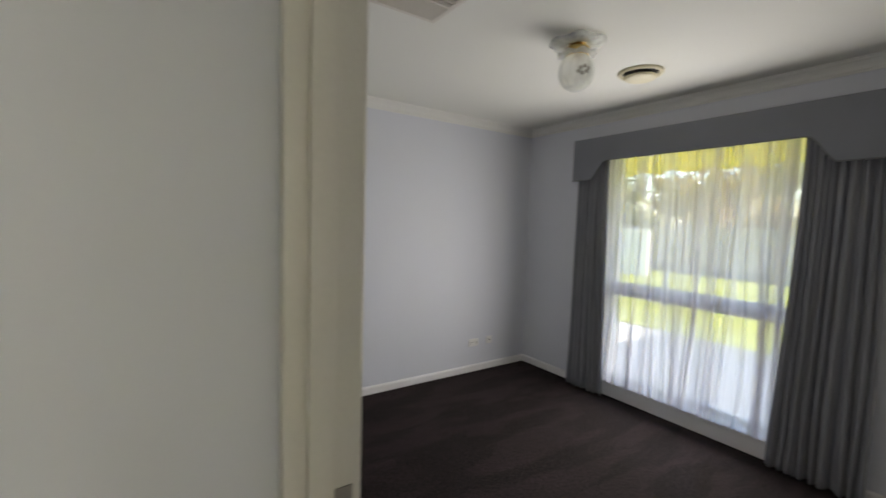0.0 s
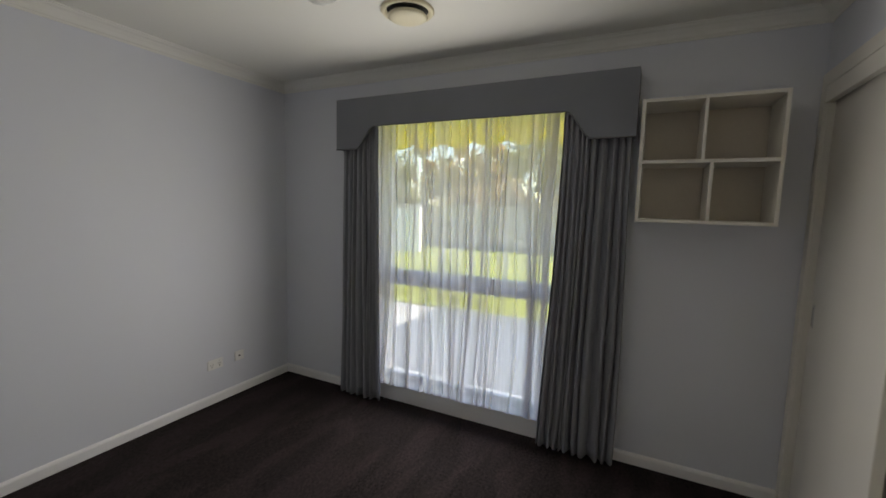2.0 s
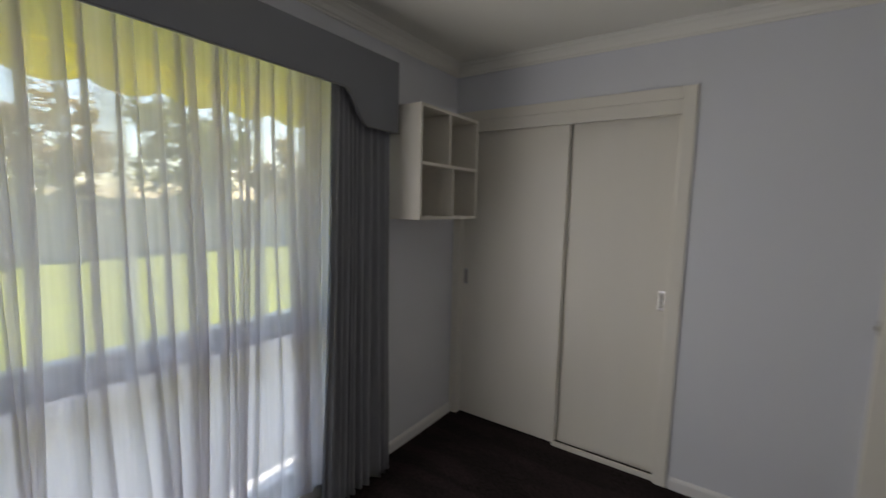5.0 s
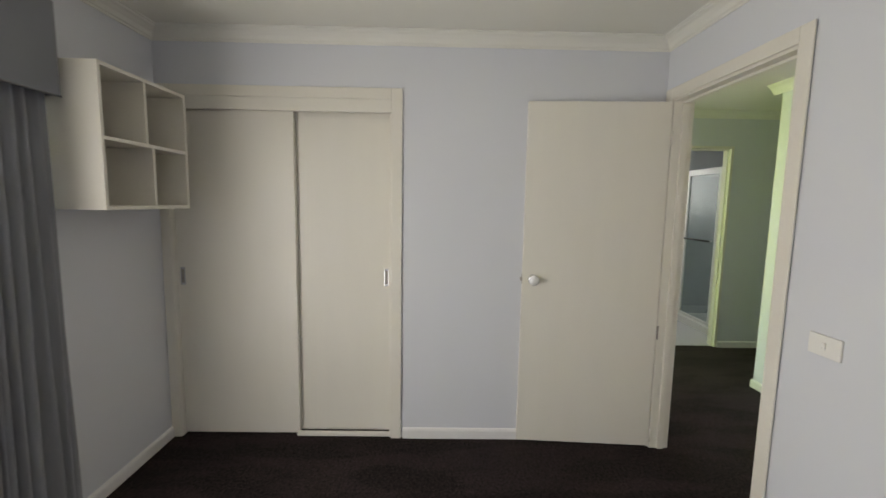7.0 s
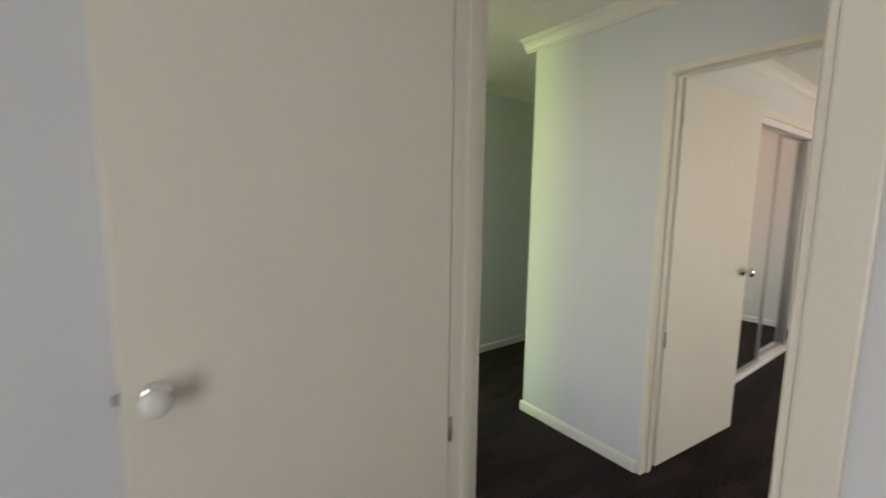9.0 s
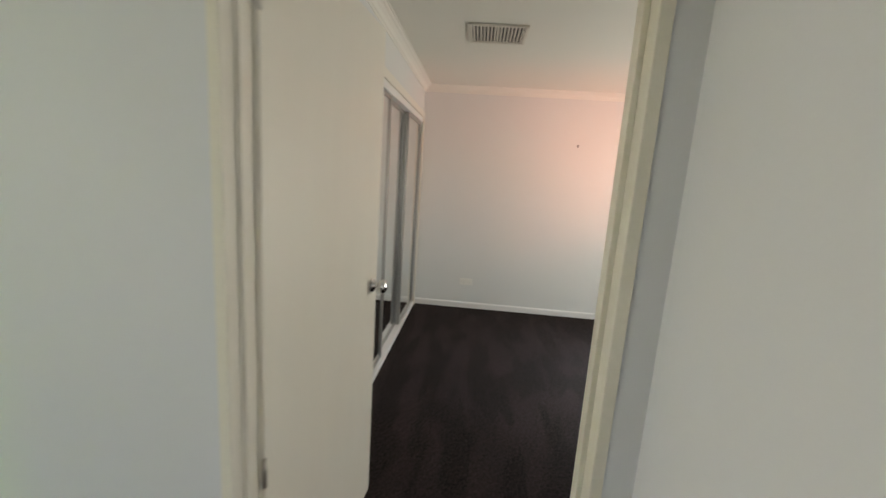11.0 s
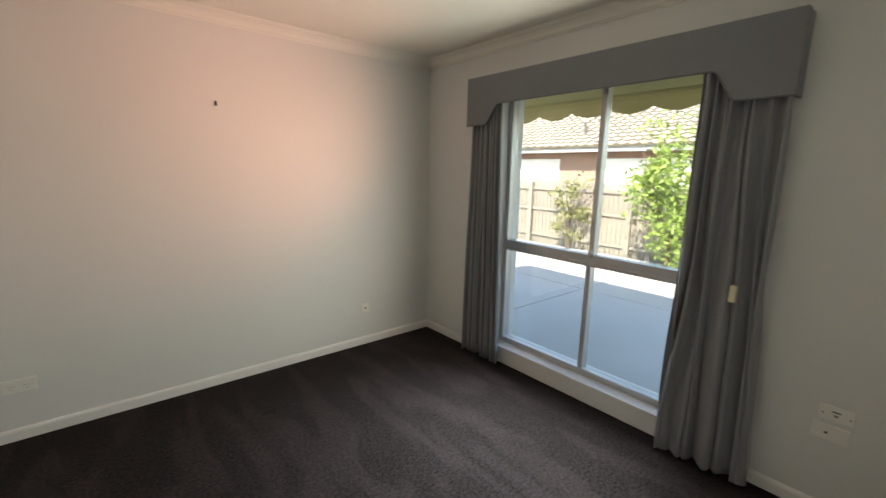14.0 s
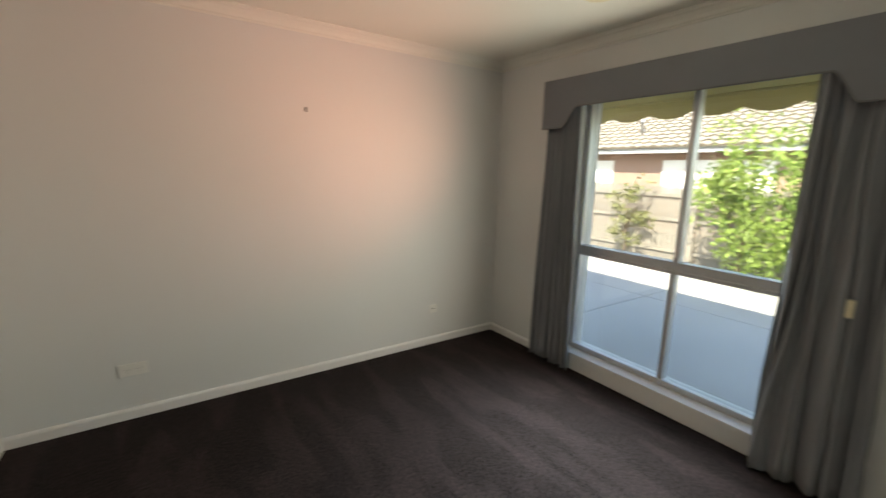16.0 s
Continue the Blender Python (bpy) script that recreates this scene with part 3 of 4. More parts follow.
for i, (y0, y1, x) in enumerate(((-2.52, -1.93, 0.042), (-3.55, -2.48, 0.010), (-4.30, -3.51, 0.042), (-5.02, -4.26, 0.010))):
    xf = B_R + x
    dr = part("mirror_door", boxes(((xf + 0.016, y0 + 0.006, 0.046), (xf + 0.022, y1 - 0.006, 2.0))), M_SHELF, mrobe)
    part("mirror", boxes(((xf + 0.010, y0 + 0.03, 0.06), (xf + 0.0145, y1 - 0.03, 1.985))), M_MIRROR, dr, "clear mirror glass")
    for lo, hi in (((xf, y0, 0.044), (xf + 0.026, y0 + 0.040, 2.002)), ((xf, y1 - 0.040, 0.044), (xf + 0.026, y1, 2.002))):
        part("stile", boxes((lo, hi), bevel=0.004), M_ALU2, dr, "satin aluminium stile")
    for z in (0.044, 1.976):
        part("rail", boxes(((xf + 0.002, y0 + 0.040, z), (xf + 0.024, y1 - 0.040, z + 0.026)), bevel=0.003), M_ALU2, dr, "satin aluminium rail")


# ---- windows, pelmets and curtains ----
def place_a(u, d, z):
    return Vector((u, A_W + d, z))


def place_b(u, d, z):
    return Vector((B_W - d, u, z))


def pb(place, u0, u1, d0, d1, z0, z1):
    return (tuple(place(u0, d0, z0)), tuple(place(u1, d1, z1)))


def window(name, label, place, u0, u1, mull, bar, panes):
    z0, z1 = WZ
    ob = tagged(thing(name, place((u0 + u1) / 2, 0.1, z0), label, "window"), kind="structure")
    f = 0.042
    for a in (pb(place, u0, u0 + f, 0.08, 0.15, z0, z1), pb(place, u1 - f, u1, 0.08, 0.15, z0, z1), pb(place, u0 + f, u1 - f, 0.08, 0.15, z0, z0 + f), pb(place, u0 + f, u1 - f, 0.08, 0.15, z1 - f, z1)):
        part("window_frame", boxes(a, bevel=0.004), M_ALU, ob)
    part("transom", boxes(pb(place, u0 + f, u1 - f, 0.082, 0.148, bar[0], bar[1]), pb(place, u0 + f, u1 - f, 0.072, 0.09, bar[0] + 0.01, bar[0] + 0.026), bevel=0.003), M_ALU, ob)
    if mull:
        for m0, za, zb in ((mull, bar[1], z1 - f), (mull - 0.012, z0 + f, bar[0])):
            part("mullion", boxes(pb(place, m0 - 0.017, m0 + 0.017, 0.084, 0.146, za, zb), bevel=0.004), M_ALU, ob)
        part("sash_latch", boxes(pb(place, mull - 0.012, mull + 0.012, 0.066, 0.084, bar[1] - 0.02, bar[1] + 0.03), bevel=0.003), M_ALU, ob)
    for a, b, za, zb in panes:
        p = part("pane", boxes(pb(place, a, b, 0.112, 0.116, za, zb)), M_PANE, ob, "clear glass pane")
        p.visible_shadow = False
    part("window_sill", boxes(pb(place, u0 - 0.02, u1 + 0.02, -0.022, 0.08, z0 - 0.025, z0 + 0.004), bevel=0.004), M_SKIRT, ob, "white painted sill")
    part("apron", boxes(pb(place, u0 - 0.02, u1 + 0.02, -0.016, -0.001, 0, z0 - 0.027), bevel=0.003), M_SKIRT, ob, "white painted board under the sill")
    for a, b in ((u0 - 0.001, u0 + 0.006), (u1 - 0.006, u1 + 0.001)):
        part("reveal", boxes(pb(place, a, b, -0.004, 0.08, z0 + 0.004, z1)), M_SKIRT, ob)
    return ob


f = 0.042
window("window_1", "tall aluminium window with a low transom behind sheer curtains", place_a, *WIN_A, None, (0.865, 0.975),
       [(WIN_A[0] + f, WIN_A[1] - f, WZ[0] + f, 0.865), (WIN_A[0] + f, WIN_A[1] - f, 0.975, WZ[1] - f)])
window("window_2", "tall white aluminium window with four panes and a low sill", place_b, *WIN_B, -3.505, (0.885, 0.962),
       [(WIN_B[0] + f, -3.53, WZ[0] + f, 0.885), (-3.50, WIN_B[1] - f, WZ[0] + f, 0.885), (WIN_B[0] + f, -3.526, 0.962, WZ[1] - f), (-3.484, WIN_B[1] - f, 0.962, WZ[1] - f)])


def pelmet(label, place, u0, u1, a0, a1, b0, b1, low, mid, top, v):
    """Padded board with dropped ends and a raised middle; a0..a1 and b0..b1 are the curved steps."""
    def step(ua, ub, za, zb):
        pts = []
        for i in range(13):
            s = i / 12
            w = (s * s * (3 - 2 * s))
            lift = 0.10 * math.sin(2 * math.pi * s) * (-1)
            pts.append((ua + (ub - ua) * s, za + (zb - za) * min(1, max(0, w + lift * 0.9))))
        return pts
    bottom = [(u0, low)] + step(a0, a1, low, mid) + step(b0, b1, mid, low) + [(u1, low)]
    ob = thing("pelmet", place((u0 + u1) / 2, -v, low), label, "pelmet")
    part("front_board", prism(bottom + [(u1, top), (u0, top)], -v, -v + 0.016, place), M_PELMET, ob)
    for a, b in ((u0, u0 + 0.016), (u1 - 0.016, u1)):
        part("return", boxes(pb(place, a, b, -v + 0.0165, -0.001, low, top), bevel=0.003), M_PELMET, ob)
    part("top_board", boxes(pb(place, u0 + 0.017, u1 - 0.017, -v + 0.0165, -0.001, top - 0.016, top - 0.002)), M_PELMET, ob)
    part("piping", smooth(tube([tuple(place(u, -v - 0.001, z - 0.002)) for u, z in bottom], 0.0042, 8)), M_PIPING, ob, "darker grey corded edge")
    part("curtain_rail", boxes(pb(place, u0 + 0.03, u1 - 0.03, -v * 0.62 - 0.012, -v * 0.62 + 0.012, top - 0.06, top - 0.03), bevel=0.002), M_PLASTIC, ob, "white curtain track")
    return ob


pelmet("grey fabric pelmet with dropped curved ends above the sheer curtain", place_a, -2.745, -0.775, -2.60, -2.395, -1.165, -0.965, 1.845, 1.995, 2.190, 0.150)
pelmet("grey fabric pelmet with dropped curved ends above the bare window", place_b, -4.500, -2.548, -4.345, -4.155, -2.885, -2.735, 1.815, 1.952, 2.150, 0.122)


def drape(name, label, place, top, foot, z0, z1, v, amp, folds, mt, seed, thick=0.003, ragged=0.0, nu=220, nz=26, cut=0.0, over=0.0, drift=0.0):
    """Hanging cloth between two widths, gathered in uneven folds that open towards the foot."""
    rng = random.Random(seed)
    edges = [0.0]
    for i in range(folds):
        edges.append(edges[-1] + rng.uniform(0.55, 1.45))
    edges = [e / edges[-1] for e in edges]
    amps = [rng.uniform(0.55, 1.2) for _ in range(folds)]
    lean = [rng.uniform(-0.35, 0.35) for _ in range(folds)]
    lap = [over * rng.uniform(0.2, 1.5) for _ in range(folds)]
    bm = bmesh.new()
    rows = []
    for k in range(nz + 1):
        s = k / nz
        ua = top[0] + (foot[0] - top[0]) * s ** 1.3
        ub = top[1] + (foot[1] - top[1]) * s ** 1.3
        row = []
        for i in range(nu + 1):
            w = i / nu
            j = max(q for q in range(folds) if edges[q] <= w + 1e-9)
            ph = (w - edges[j]) / (edges[j + 1] - edges[j])
            wave = math.sin(2 * math.pi * ph) + 0.25 * math.sin(4 * math.pi * ph + lean[j] * 5)
            grow = 0.55 + 0.45 * s
            off = amp * amps[j] * grow * wave
            sway = 0.25 * (edges[j + 1] - edges[j]) * lean[j] * math.sin(2 * math.pi * ph + s * 2.2)
            sway -= (edges[j + 1] - edges[j]) * lap[j] * math.sin(2 * math.pi * ph) / (2 * math.pi) * (0.75 + 0.25 * s)
            wob = ragged * noise.noise(Vector((w * 6, s * 2.4, seed)))
            bend = drift * s * noise.noise(Vector((w * 11, s * 1.3, seed + 7.5)))
            z = z1 + (z0 - z1) * s + (cut * (0.5 + 0.5 * math.sin(2 * math.pi * ph)) if k == nz else 0)
            row.append(bm.verts.new(place(ua + (ub - ua) * (w + sway) + wob * 0.5 + bend, -v + off + wob, z)))
        rows.append(row)
    for a, b in zip(rows, rows[1:]):
        for i in range(nu):
            bm.faces.new((a[i], a[i + 1], b[i + 1], b[i])).smooth = True
    ob = mesh_object(name, bm, mt)
    if thick:
        so = ob.modifiers.new("thickness", 'SOLIDIFY')
        so.thickness = thick
    return tagged(ob, label, "curtain", GROUPS.get(name, ""))


drape("curtain", "grey pleated full length curtain drawn to one side of sheers", place_a, (-2.725, -2.425), (-2.765, -2.375), 0.016, 2.14, 0.092, 0.026, 8, M_CURTAIN, 3, ragged=0.006, drift=0.03)
drape("curtain", "grey pleated full length curtain drawn beside the wall shelf", place_a, (-1.150, -0.795), (-1.205, -0.778), 0.016, 2.14, 0.092, 0.026, 10, M_CURTAIN, 4, ragged=0.010, drift=0.03)
drape("sheer_curtain", "white translucent voile curtain in loose folds across the window", place_a, (-2.47, -1.07), (-2.46, -1.08), 0.142, 2.12, 0.044, 0.022, 25, M_SHEER, 8, thick=0, nu=1000, ragged=0.012, cut=-0.016, over=3.0, drift=0.10)
drape("curtain", "grey pleated full length curtain in narrow folds by the window", place_b, (-4.480, -4.190), (-4.535, -4.130), 0.016, 2.10, 0.074, 0.024, 9, M_CURTAIN, 11, ragged=0.006, drift=0.03)
drape("curtain", "grey full length curtain with loose puddled foot and pull cord", place_b, (-2.915, -2.575), (-2.975, -2.475), 0.012, 2.10, 0.074, 0.036, 8, M_CURTAIN, 15, ragged=0.026, drift=0.12)

cord = thing("blind_pull", tuple(place_b(-2.63, -0.118, 0.93)), "grey twin pull cord with a cream acorn weight hanging beside curtain", "pull cord")
for k, s in enumerate((-1, 1)):
    part("cord", tube([tuple(place_b(-2.655 + s * 0.004 + 0.075 * t * (1 - 0.3 * t), -0.112 - 0.006 * t, 0.985 + t * 0.62)) for t in (0, 0.25, 0.5, 0.75, 1)], 0.0010, 6), M_CURTAIN, cord)
part("weight", boxes(pb(place_b, -2.670, -2.642, -0.126, -0.104, 0.905, 0.985), bevel=0.005), M_CREAMVENT, cord, "cream plastic cord weight")

# ---- wall shelf ----
shelf = thing("wall_shelf", (-0.46, A_W, 1.405), "white open wall shelf with four compartments fixed beside the curtain", "shelf")
s0, s1, sz0, sz1, sy = -0.750, -0.180, 1.408, 1.995, 2.645
t = 0.016
part("side", boxes(((s0, sy, sz0), (s0 + t, A_W - 0.001, sz1)), bevel=0.0015), M_SHELF, shelf)
part("side", boxes(((s1 - t, sy, sz0), (s1, A_W - 0.001, sz1)), bevel=0.0015), M_SHELF, shelf)
for z in (sz0, 1.690, sz1 - t):
    part("board", boxes(((s0 + t, sy, z), (s1 - t, A_W - 0.001, z + t)), bevel=0.0015), M_SHELF, shelf)
part("divider", boxes(((-0.490, sy, 1.690 + t), (-0.476, A_W - 0.001, sz1 - t)), bevel=0.0015), M_SHELF, shelf)
part("divider", boxes(((-0.452, sy, sz0 + t), (-0.438, A_W - 0.001, 1.690)), bevel=0.0015), M_SHELF, shelf)
part("back_panel", boxes(((s0 + t, A_W - 0.008, sz0 + t), (s1 - t, A_W - 0.001, sz1 - t))), M_SHELFBACK, shelf, "beige back panel")


# ---- plates, hooks, vents and ceiling lights ----
def plate(name, label, category, at, normal, w, h, marks):
    """A wall plate centred at a point; marks: (across, up, width, height) of its dark or raised pieces."""
    n = Vector((*normal, 0))
    s = Vector((-n.y, n.x, 0))
    m = Matrix(((s.x, n.x, 0, at[0]), (s.y, n.y, 0, at[1]), (0, 0, 1, at[2]), (0, 0, 0, 1)))
    ob = thing(name, at, label, category)

    def put(nm, bm, mt, lab=""):
        bm.transform(m)
        bmesh.ops.recalc_face_normals(bm, faces=bm.faces)
        part(nm, bm, mt, ob, lab)
    put("cover", boxes(((-w / 2, 0.0005, -h / 2), (w / 2, 0.009, h / 2)), bevel=0.003), M_PLASTIC)
    for a, b, c, d, mt, nm in marks:
        put(nm, boxes(((a - c / 2, 0.008, b - d / 2), (a + c / 2, 0.0108 if mt is M_SLOT else 0.014, b + d / 2)), bevel=0.0008), mt)


ROCK = [(0.0, 0.0, 0.015, 0.024, M_PLASTIC, "rocker"), (0.0, -0.006, 0.006, 0.003, M_STEEL, "rocker_mark")]
GPO = [(s * 0.03 + a, b, 0.0028, 0.008, M_STEEL, "pin_slot") for s in (-1, 1) for a, b in ((-0.008, 0.002), (0.008, 0.002), (0.0, -0.014))] + [(s * 0.03, 0.022, 0.014, 0.009, M_PLASTIC, "rocker") for s in (-1, 1)]
plate("light_switch", "white single light switch plate on the wall by the door", "switch", (-1.126, 0.0, 1.005), (0, 1), 0.118, 0.072, ROCK)
plate("power_outlet", "white double power outlet low on the wall", "outlet", (A_L, 2.245, 0.285), (1, 0), 0.115, 0.072, GPO)
plate("socket_plate", "white antenna socket plate low on the wall", "outlet", (A_L, 2.44, 0.29), (1, 0), 0.072, 0.072, [(0, 0, 0.012, 0.012, M_SLOT, "socket")])
plate("power_outlet", "white double power outlet low on the bedroom wall", "outlet", (-0.487, B_F, 0.305), (0, 1), 0.14, 0.075, GPO)
plate("socket_plate", "white socket plate low near the corner", "outlet", (-2.575, B_F, 0.318), (0, 1), 0.072, 0.072, [(0, 0, 0.012, 0.012, M_SLOT, "socket")])
plate("power_outlet", "white telephone and antenna plate beside the loose curtain", "outlet", (B_W, -2.245, 0.487), (1, 0), 0.115, 0.066, [(-0.045, -0.004, 0.006, 0.006, M_SLOT, "screw"), (0.045, -0.004, 0.006, 0.006, M_SLOT, "screw"), (0.0, 0.010, 0.030, 0.005, M_SLOT, "printed_line"), (0.0, -0.006, 0.014, 0.010, M_STEEL, "printed_mark")])
plate("socket_plate", "white antenna plate under the power outlet", "outlet", (B_W, -2.255, 0.395), (1, 0), 0.120, 0.072, [(-0.012, 0, 0.010, 0.010, M_SLOT, "socket")])

hook = thing("picture_hook", (-1.545, B_F, 1.865), "small dark metal picture hook on the bare wall", "picture hook")
M_HOOK = material("tarnished_hook", (0.06, 0.05, 0.045), 0.45, 0.6, spread=0.2, fine=90, bump=0.02)
part("strap", boxes(((-1.552, B_F + 0.0005, 1.853), (-1.538, B_F + 0.003, 1.880)), bevel=0.0008), M_HOOK, hook)
part("lip", boxes(((-1.552, B_F + 0.003, 1.851), (-1.538, B_F + 0.013, 1.857)), bevel=0.0008), M_HOOK, hook)
part("nail", smooth(lathe([(0.0015, B_F + 0.003), (0.0015, B_F + 0.010), (0.004, B_F + 0.010), (0.004, B_F + 0.012)], 10, 'y', (-1.545, 0, 1.873))), M_HOOK, hook)


def grille(label, x0, x1, y0, y1):
    ob = thing("ceiling_vent", ((x0 + x1) / 2, (y0 + y1) / 2, H - 0.014), label, "ceiling vent")
    fr = 0.022
    z0, z1 = H - 0.014, H - 0.0005
    part("vent_frame", boxes(((x0, y0, z0), (x1, y0 + fr, z1)), ((x0, y1 - fr, z0), (x1, y1, z1)), ((x0, y0 + fr, z0), (x0 + fr, y1 - fr, z1)), ((x1 - fr, y0 + fr, z0), (x1, y1 - fr, z1)), bevel=0.003), M_VENT, ob)
    part("backing", boxes(((x0 + fr, y0 + fr, H - 0.003), (x1 - fr, y1 - fr, H - 0.0008))), M_SLOT, ob, "dark opening behind the slats")
    mid = (x0 + x1) / 2
    part("divider", boxes(((mid - 0.007, y0 + fr, z0), (mid + 0.007, y1 - fr, H - 0.004))), M_VENT, ob)
    for a, b, way in ((x0 + fr, mid - 0.008, 1), (mid + 0.008, x1 - fr, -1)):
        n = 7
        for k in range(n):
            x = a + (b - a) * (k + 0.5) / n
            bm = boxes(((-0.0035, y0 + fr + 0.002, -0.005), (0.0035, y1 - fr - 0.002, 0.005)))
            bm.transform(Matrix.Translation((x, 0, H - 0.010)) @ Matrix.Rotation(radians(38 * way), 4, 'Y'))
            part("slat", bm, M_VENT, ob)
    return ob


grille("cream rectangular ceiling register with angled slats", -2.02, -1.69, 0.50, 0.825)
grille("pale rectangular ceiling register with angled slats", -0.775, -0.405, -3.585, -3.235)


def round_vent(label, x, y):
    ob = thing("round_vent", (x, y, H - 0.03), label, "ceiling vent")
    part("outer_ring", smooth(lathe([(0.100, H - 0.001), (0.128, H - 0.001), (0.130, H - 0.008), (0.120, H - 0.020), (0.106, H - 0.014), (0.100, H - 0.004)], 40, 'z', (x, y, 0))), M_CREAMVENT, ob)
    part("dark_gap", smooth(lathe([(0.020, H - 0.001), (0.100, H - 0.0015), (0.100, H - 0.006), (0.02, H - 0.006)], 40, 'z', (x, y, 0))), M_SLOT, ob, "dark gap of the vent")
    part("centre_disc", smooth(lathe([(0.03, H - 0.018), (0.092, H - 0.028), (0.098, H - 0.034), (0.084, H - 0.044), (0.05, H - 0.051), (0.002, H - 0.052)], 40, 'z', (x, y, 0))), M_CREAMVENT, ob)
    part("stem", lathe([(0.028, H - 0.006), (0.028, H - 0.022)], 16, 'z', (x, y, 0)), M_CREAMVENT, ob)
    return ob


round_vent("round cream ceiling vent with a shallow domed disc", -1.800, 2.185)
round_vent("round cream ceiling vent in the second bedroom", -2.58, -3.66)

LX, LY = -1.748, 1.528
light = thing("ceiling_light", (LX, LY, H - 0.15), "brass ceiling light with white opal globe and frilled glass plate", "ceiling light")
part("canopy", smooth(lathe([(0.002, H - 0.0005), (0.050, H - 0.0005), (0.052, H - 0.008), (0.040, H - 0.016), (0.032, H - 0.034), (0.002, H - 0.035)], 36, 'z', (LX, LY, 0))), M_BRASS, light, "polished brass canopy")
part("gallery", smooth(lathe([(0.030, H - 0.035), (0.058, H - 0.038), (0.064, H - 0.044), (0.061, H - 0.052), (0.064, H - 0.060), (0.060, H - 0.074), (0.052, H - 0.078), (0.030, H - 0.078)], 36, 'z', (LX, LY, 0))), M_BRASS, light, "polished brass ring that grips the globe")


def frill(rings_of, waves, lift):
    """A wavy glass rim from (radius, height) pairs."""
    bm = bmesh.new()
    rings = []
    last = rings_of[-1][0]
    for r, z in rings_of:
        rings.append([bm.verts.new((LX + r * math.cos(a), LY + r * math.sin(a), z + lift * math.sin(waves * a) * (r / last) ** 3)) for a in [2 * math.pi * i / 96 for i in range(96)]])
    for a, b in zip(rings, rings[1:]):
        for i in range(96):
            bm.faces.new((a[i], a[(i + 1) % 96], b[(i + 1) % 96], b[i])).smooth = True
    return bm


M_FRILL = cloth_through("frosted_frill_glass", (0.86, 0.88, 0.86), 0.5, 0.5)
for nm, bm, lab in (("glass_plate", frill([(0.052, H - 0.026), (0.085, H - 0.030), (0.118, H - 0.024), (0.142, H - 0.016)], 6, 0.007), "clear frilled glass plate"),
                    ("glass_frill", frill([(0.056, H - 0.079), (0.072, H - 0.084), (0.088, H - 0.080), (0.098, H - 0.072)], 8, 0.006), "clear frilled rim round the globe's neck")):
    part(nm, bm, M_FRILL, light, lab).modifiers.new("thickness", 'SOLIDIFY').thickness = 0.003
globe = part("globe", smooth(lathe([(0.046, H - 0.076)] + [(0.090 * math.sin(radians(a)), H - 0.160 + 0.096 * math.cos(radians(a))) for a in range(32, 180, 8)] + [(0.002, H - 0.256)], 40, 'z', (LX, LY, 0))), M_GLOBE, light, "white opal glass globe")
for k in range(6):
    az, el = radians(-38 + 14 * (k % 3) - 7 * (k // 3)), radians(-2 - 15 * (k // 3) + 5 * (k % 2))
    c = Vector((math.cos(el) * math.cos(az), math.cos(el) * math.sin(az), math.sin(el)))
    p = Vector((LX, LY, H - 0.160)) + Vector((c.x * 0.0895, c.y * 0.0895, c.z * 0.0955))
    bm = lathe([(0.001, 0.0), (0.010, 0.0), (0.008, 0.002), (0.001, 0.0025)], 10)
    bm.transform(Matrix.Translation(p) @ c.to_track_quat('Z', 'Y').to_matrix().to_4x4())
    part("painted_dot", bm, M_STEEL, globe, "grey printed flower petal")

smoke = thing("smoke_detector", (0.38, -0.86, H - 0.03), "round white smoke detector on the hall ceiling", "smoke detector")
part("body", smooth(lathe([(0.002, H - 0.0005), (0.055, H - 0.0005), (0.056, H - 0.018), (0.045, H - 0.032), (0.002, H - 0.036)], 32, 'z', (0.38, -0.86, 0))), M_PLASTIC, smoke)
rose = thing("ceiling_hook", (-1.97, -3.83, H - 0.05), "small white plastic ceiling fitting in second bedroom", "ceiling fitting")
part("base", smooth(lathe([(0.002, H - 0.0005), (0.020, H - 0.0005), (0.020, H - 0.008), (0.008, H - 0.012), (0.007, H - 0.045), (0.002, H - 0.046)], 20, 'z', (-1.97, -3.83, 0))), M_PLASTIC, rose)

# ---- bathroom ----
shower = thing("shower_screen", (2.3, -1.86, 0.0), "framed shower screen with a sliding glass door and towel rail", "shower screen")
part("base", boxes(((1.853, -2.85, 0.005), (2.80, -1.80, 0.09)), bevel=0.01), M_PLASTIC, shower, "white shower base")
for x0, x1, z0, z1 in ((1.853, 2.80, 1.84, 1.91), (1.853, 2.80, 0.091, 0.125)):
    part("rail", boxes(((x0, -1.875, z0), (x1, -1.835, z1)), bevel=0.004), M_WHITEPAINT, shower)
for x in (1.853, 2.19, 2.765):
    part("post", boxes(((x, -1.870, 0.126), (x + 0.035, -1.840, 1.839)), bevel=0.004), M_WHITEPAINT, shower)
part("glass_panel", boxes(((1.889, -1.858, 0.127), (2.189, -1.852, 1.838))), M_SHOWER, shower, "rippled shower glass")
part("glass_panel", boxes(((2.226, -1.858, 0.127), (2.764, -1.852, 1.838))), M_SHOWER, shower, "rippled shower glass")
part("towel_rail", smooth(tube([(2.24, -1.80, 1.07), (2.75, -1.80, 1.07)], 0.011, 10)), M_SLOT, shower, "dark towel rail")
for x in (2.26, 2.73):
    part("rail_bracket", boxes(((x - 0.008, -1.852, 1.062), (x + 0.008, -1.812, 1.078))), M_CHROME, shower)
part("return_panel", boxes(((2.79, -2.85, 0.091), (2.80, -1.88, 1.84))), M_SHOWER, shower)

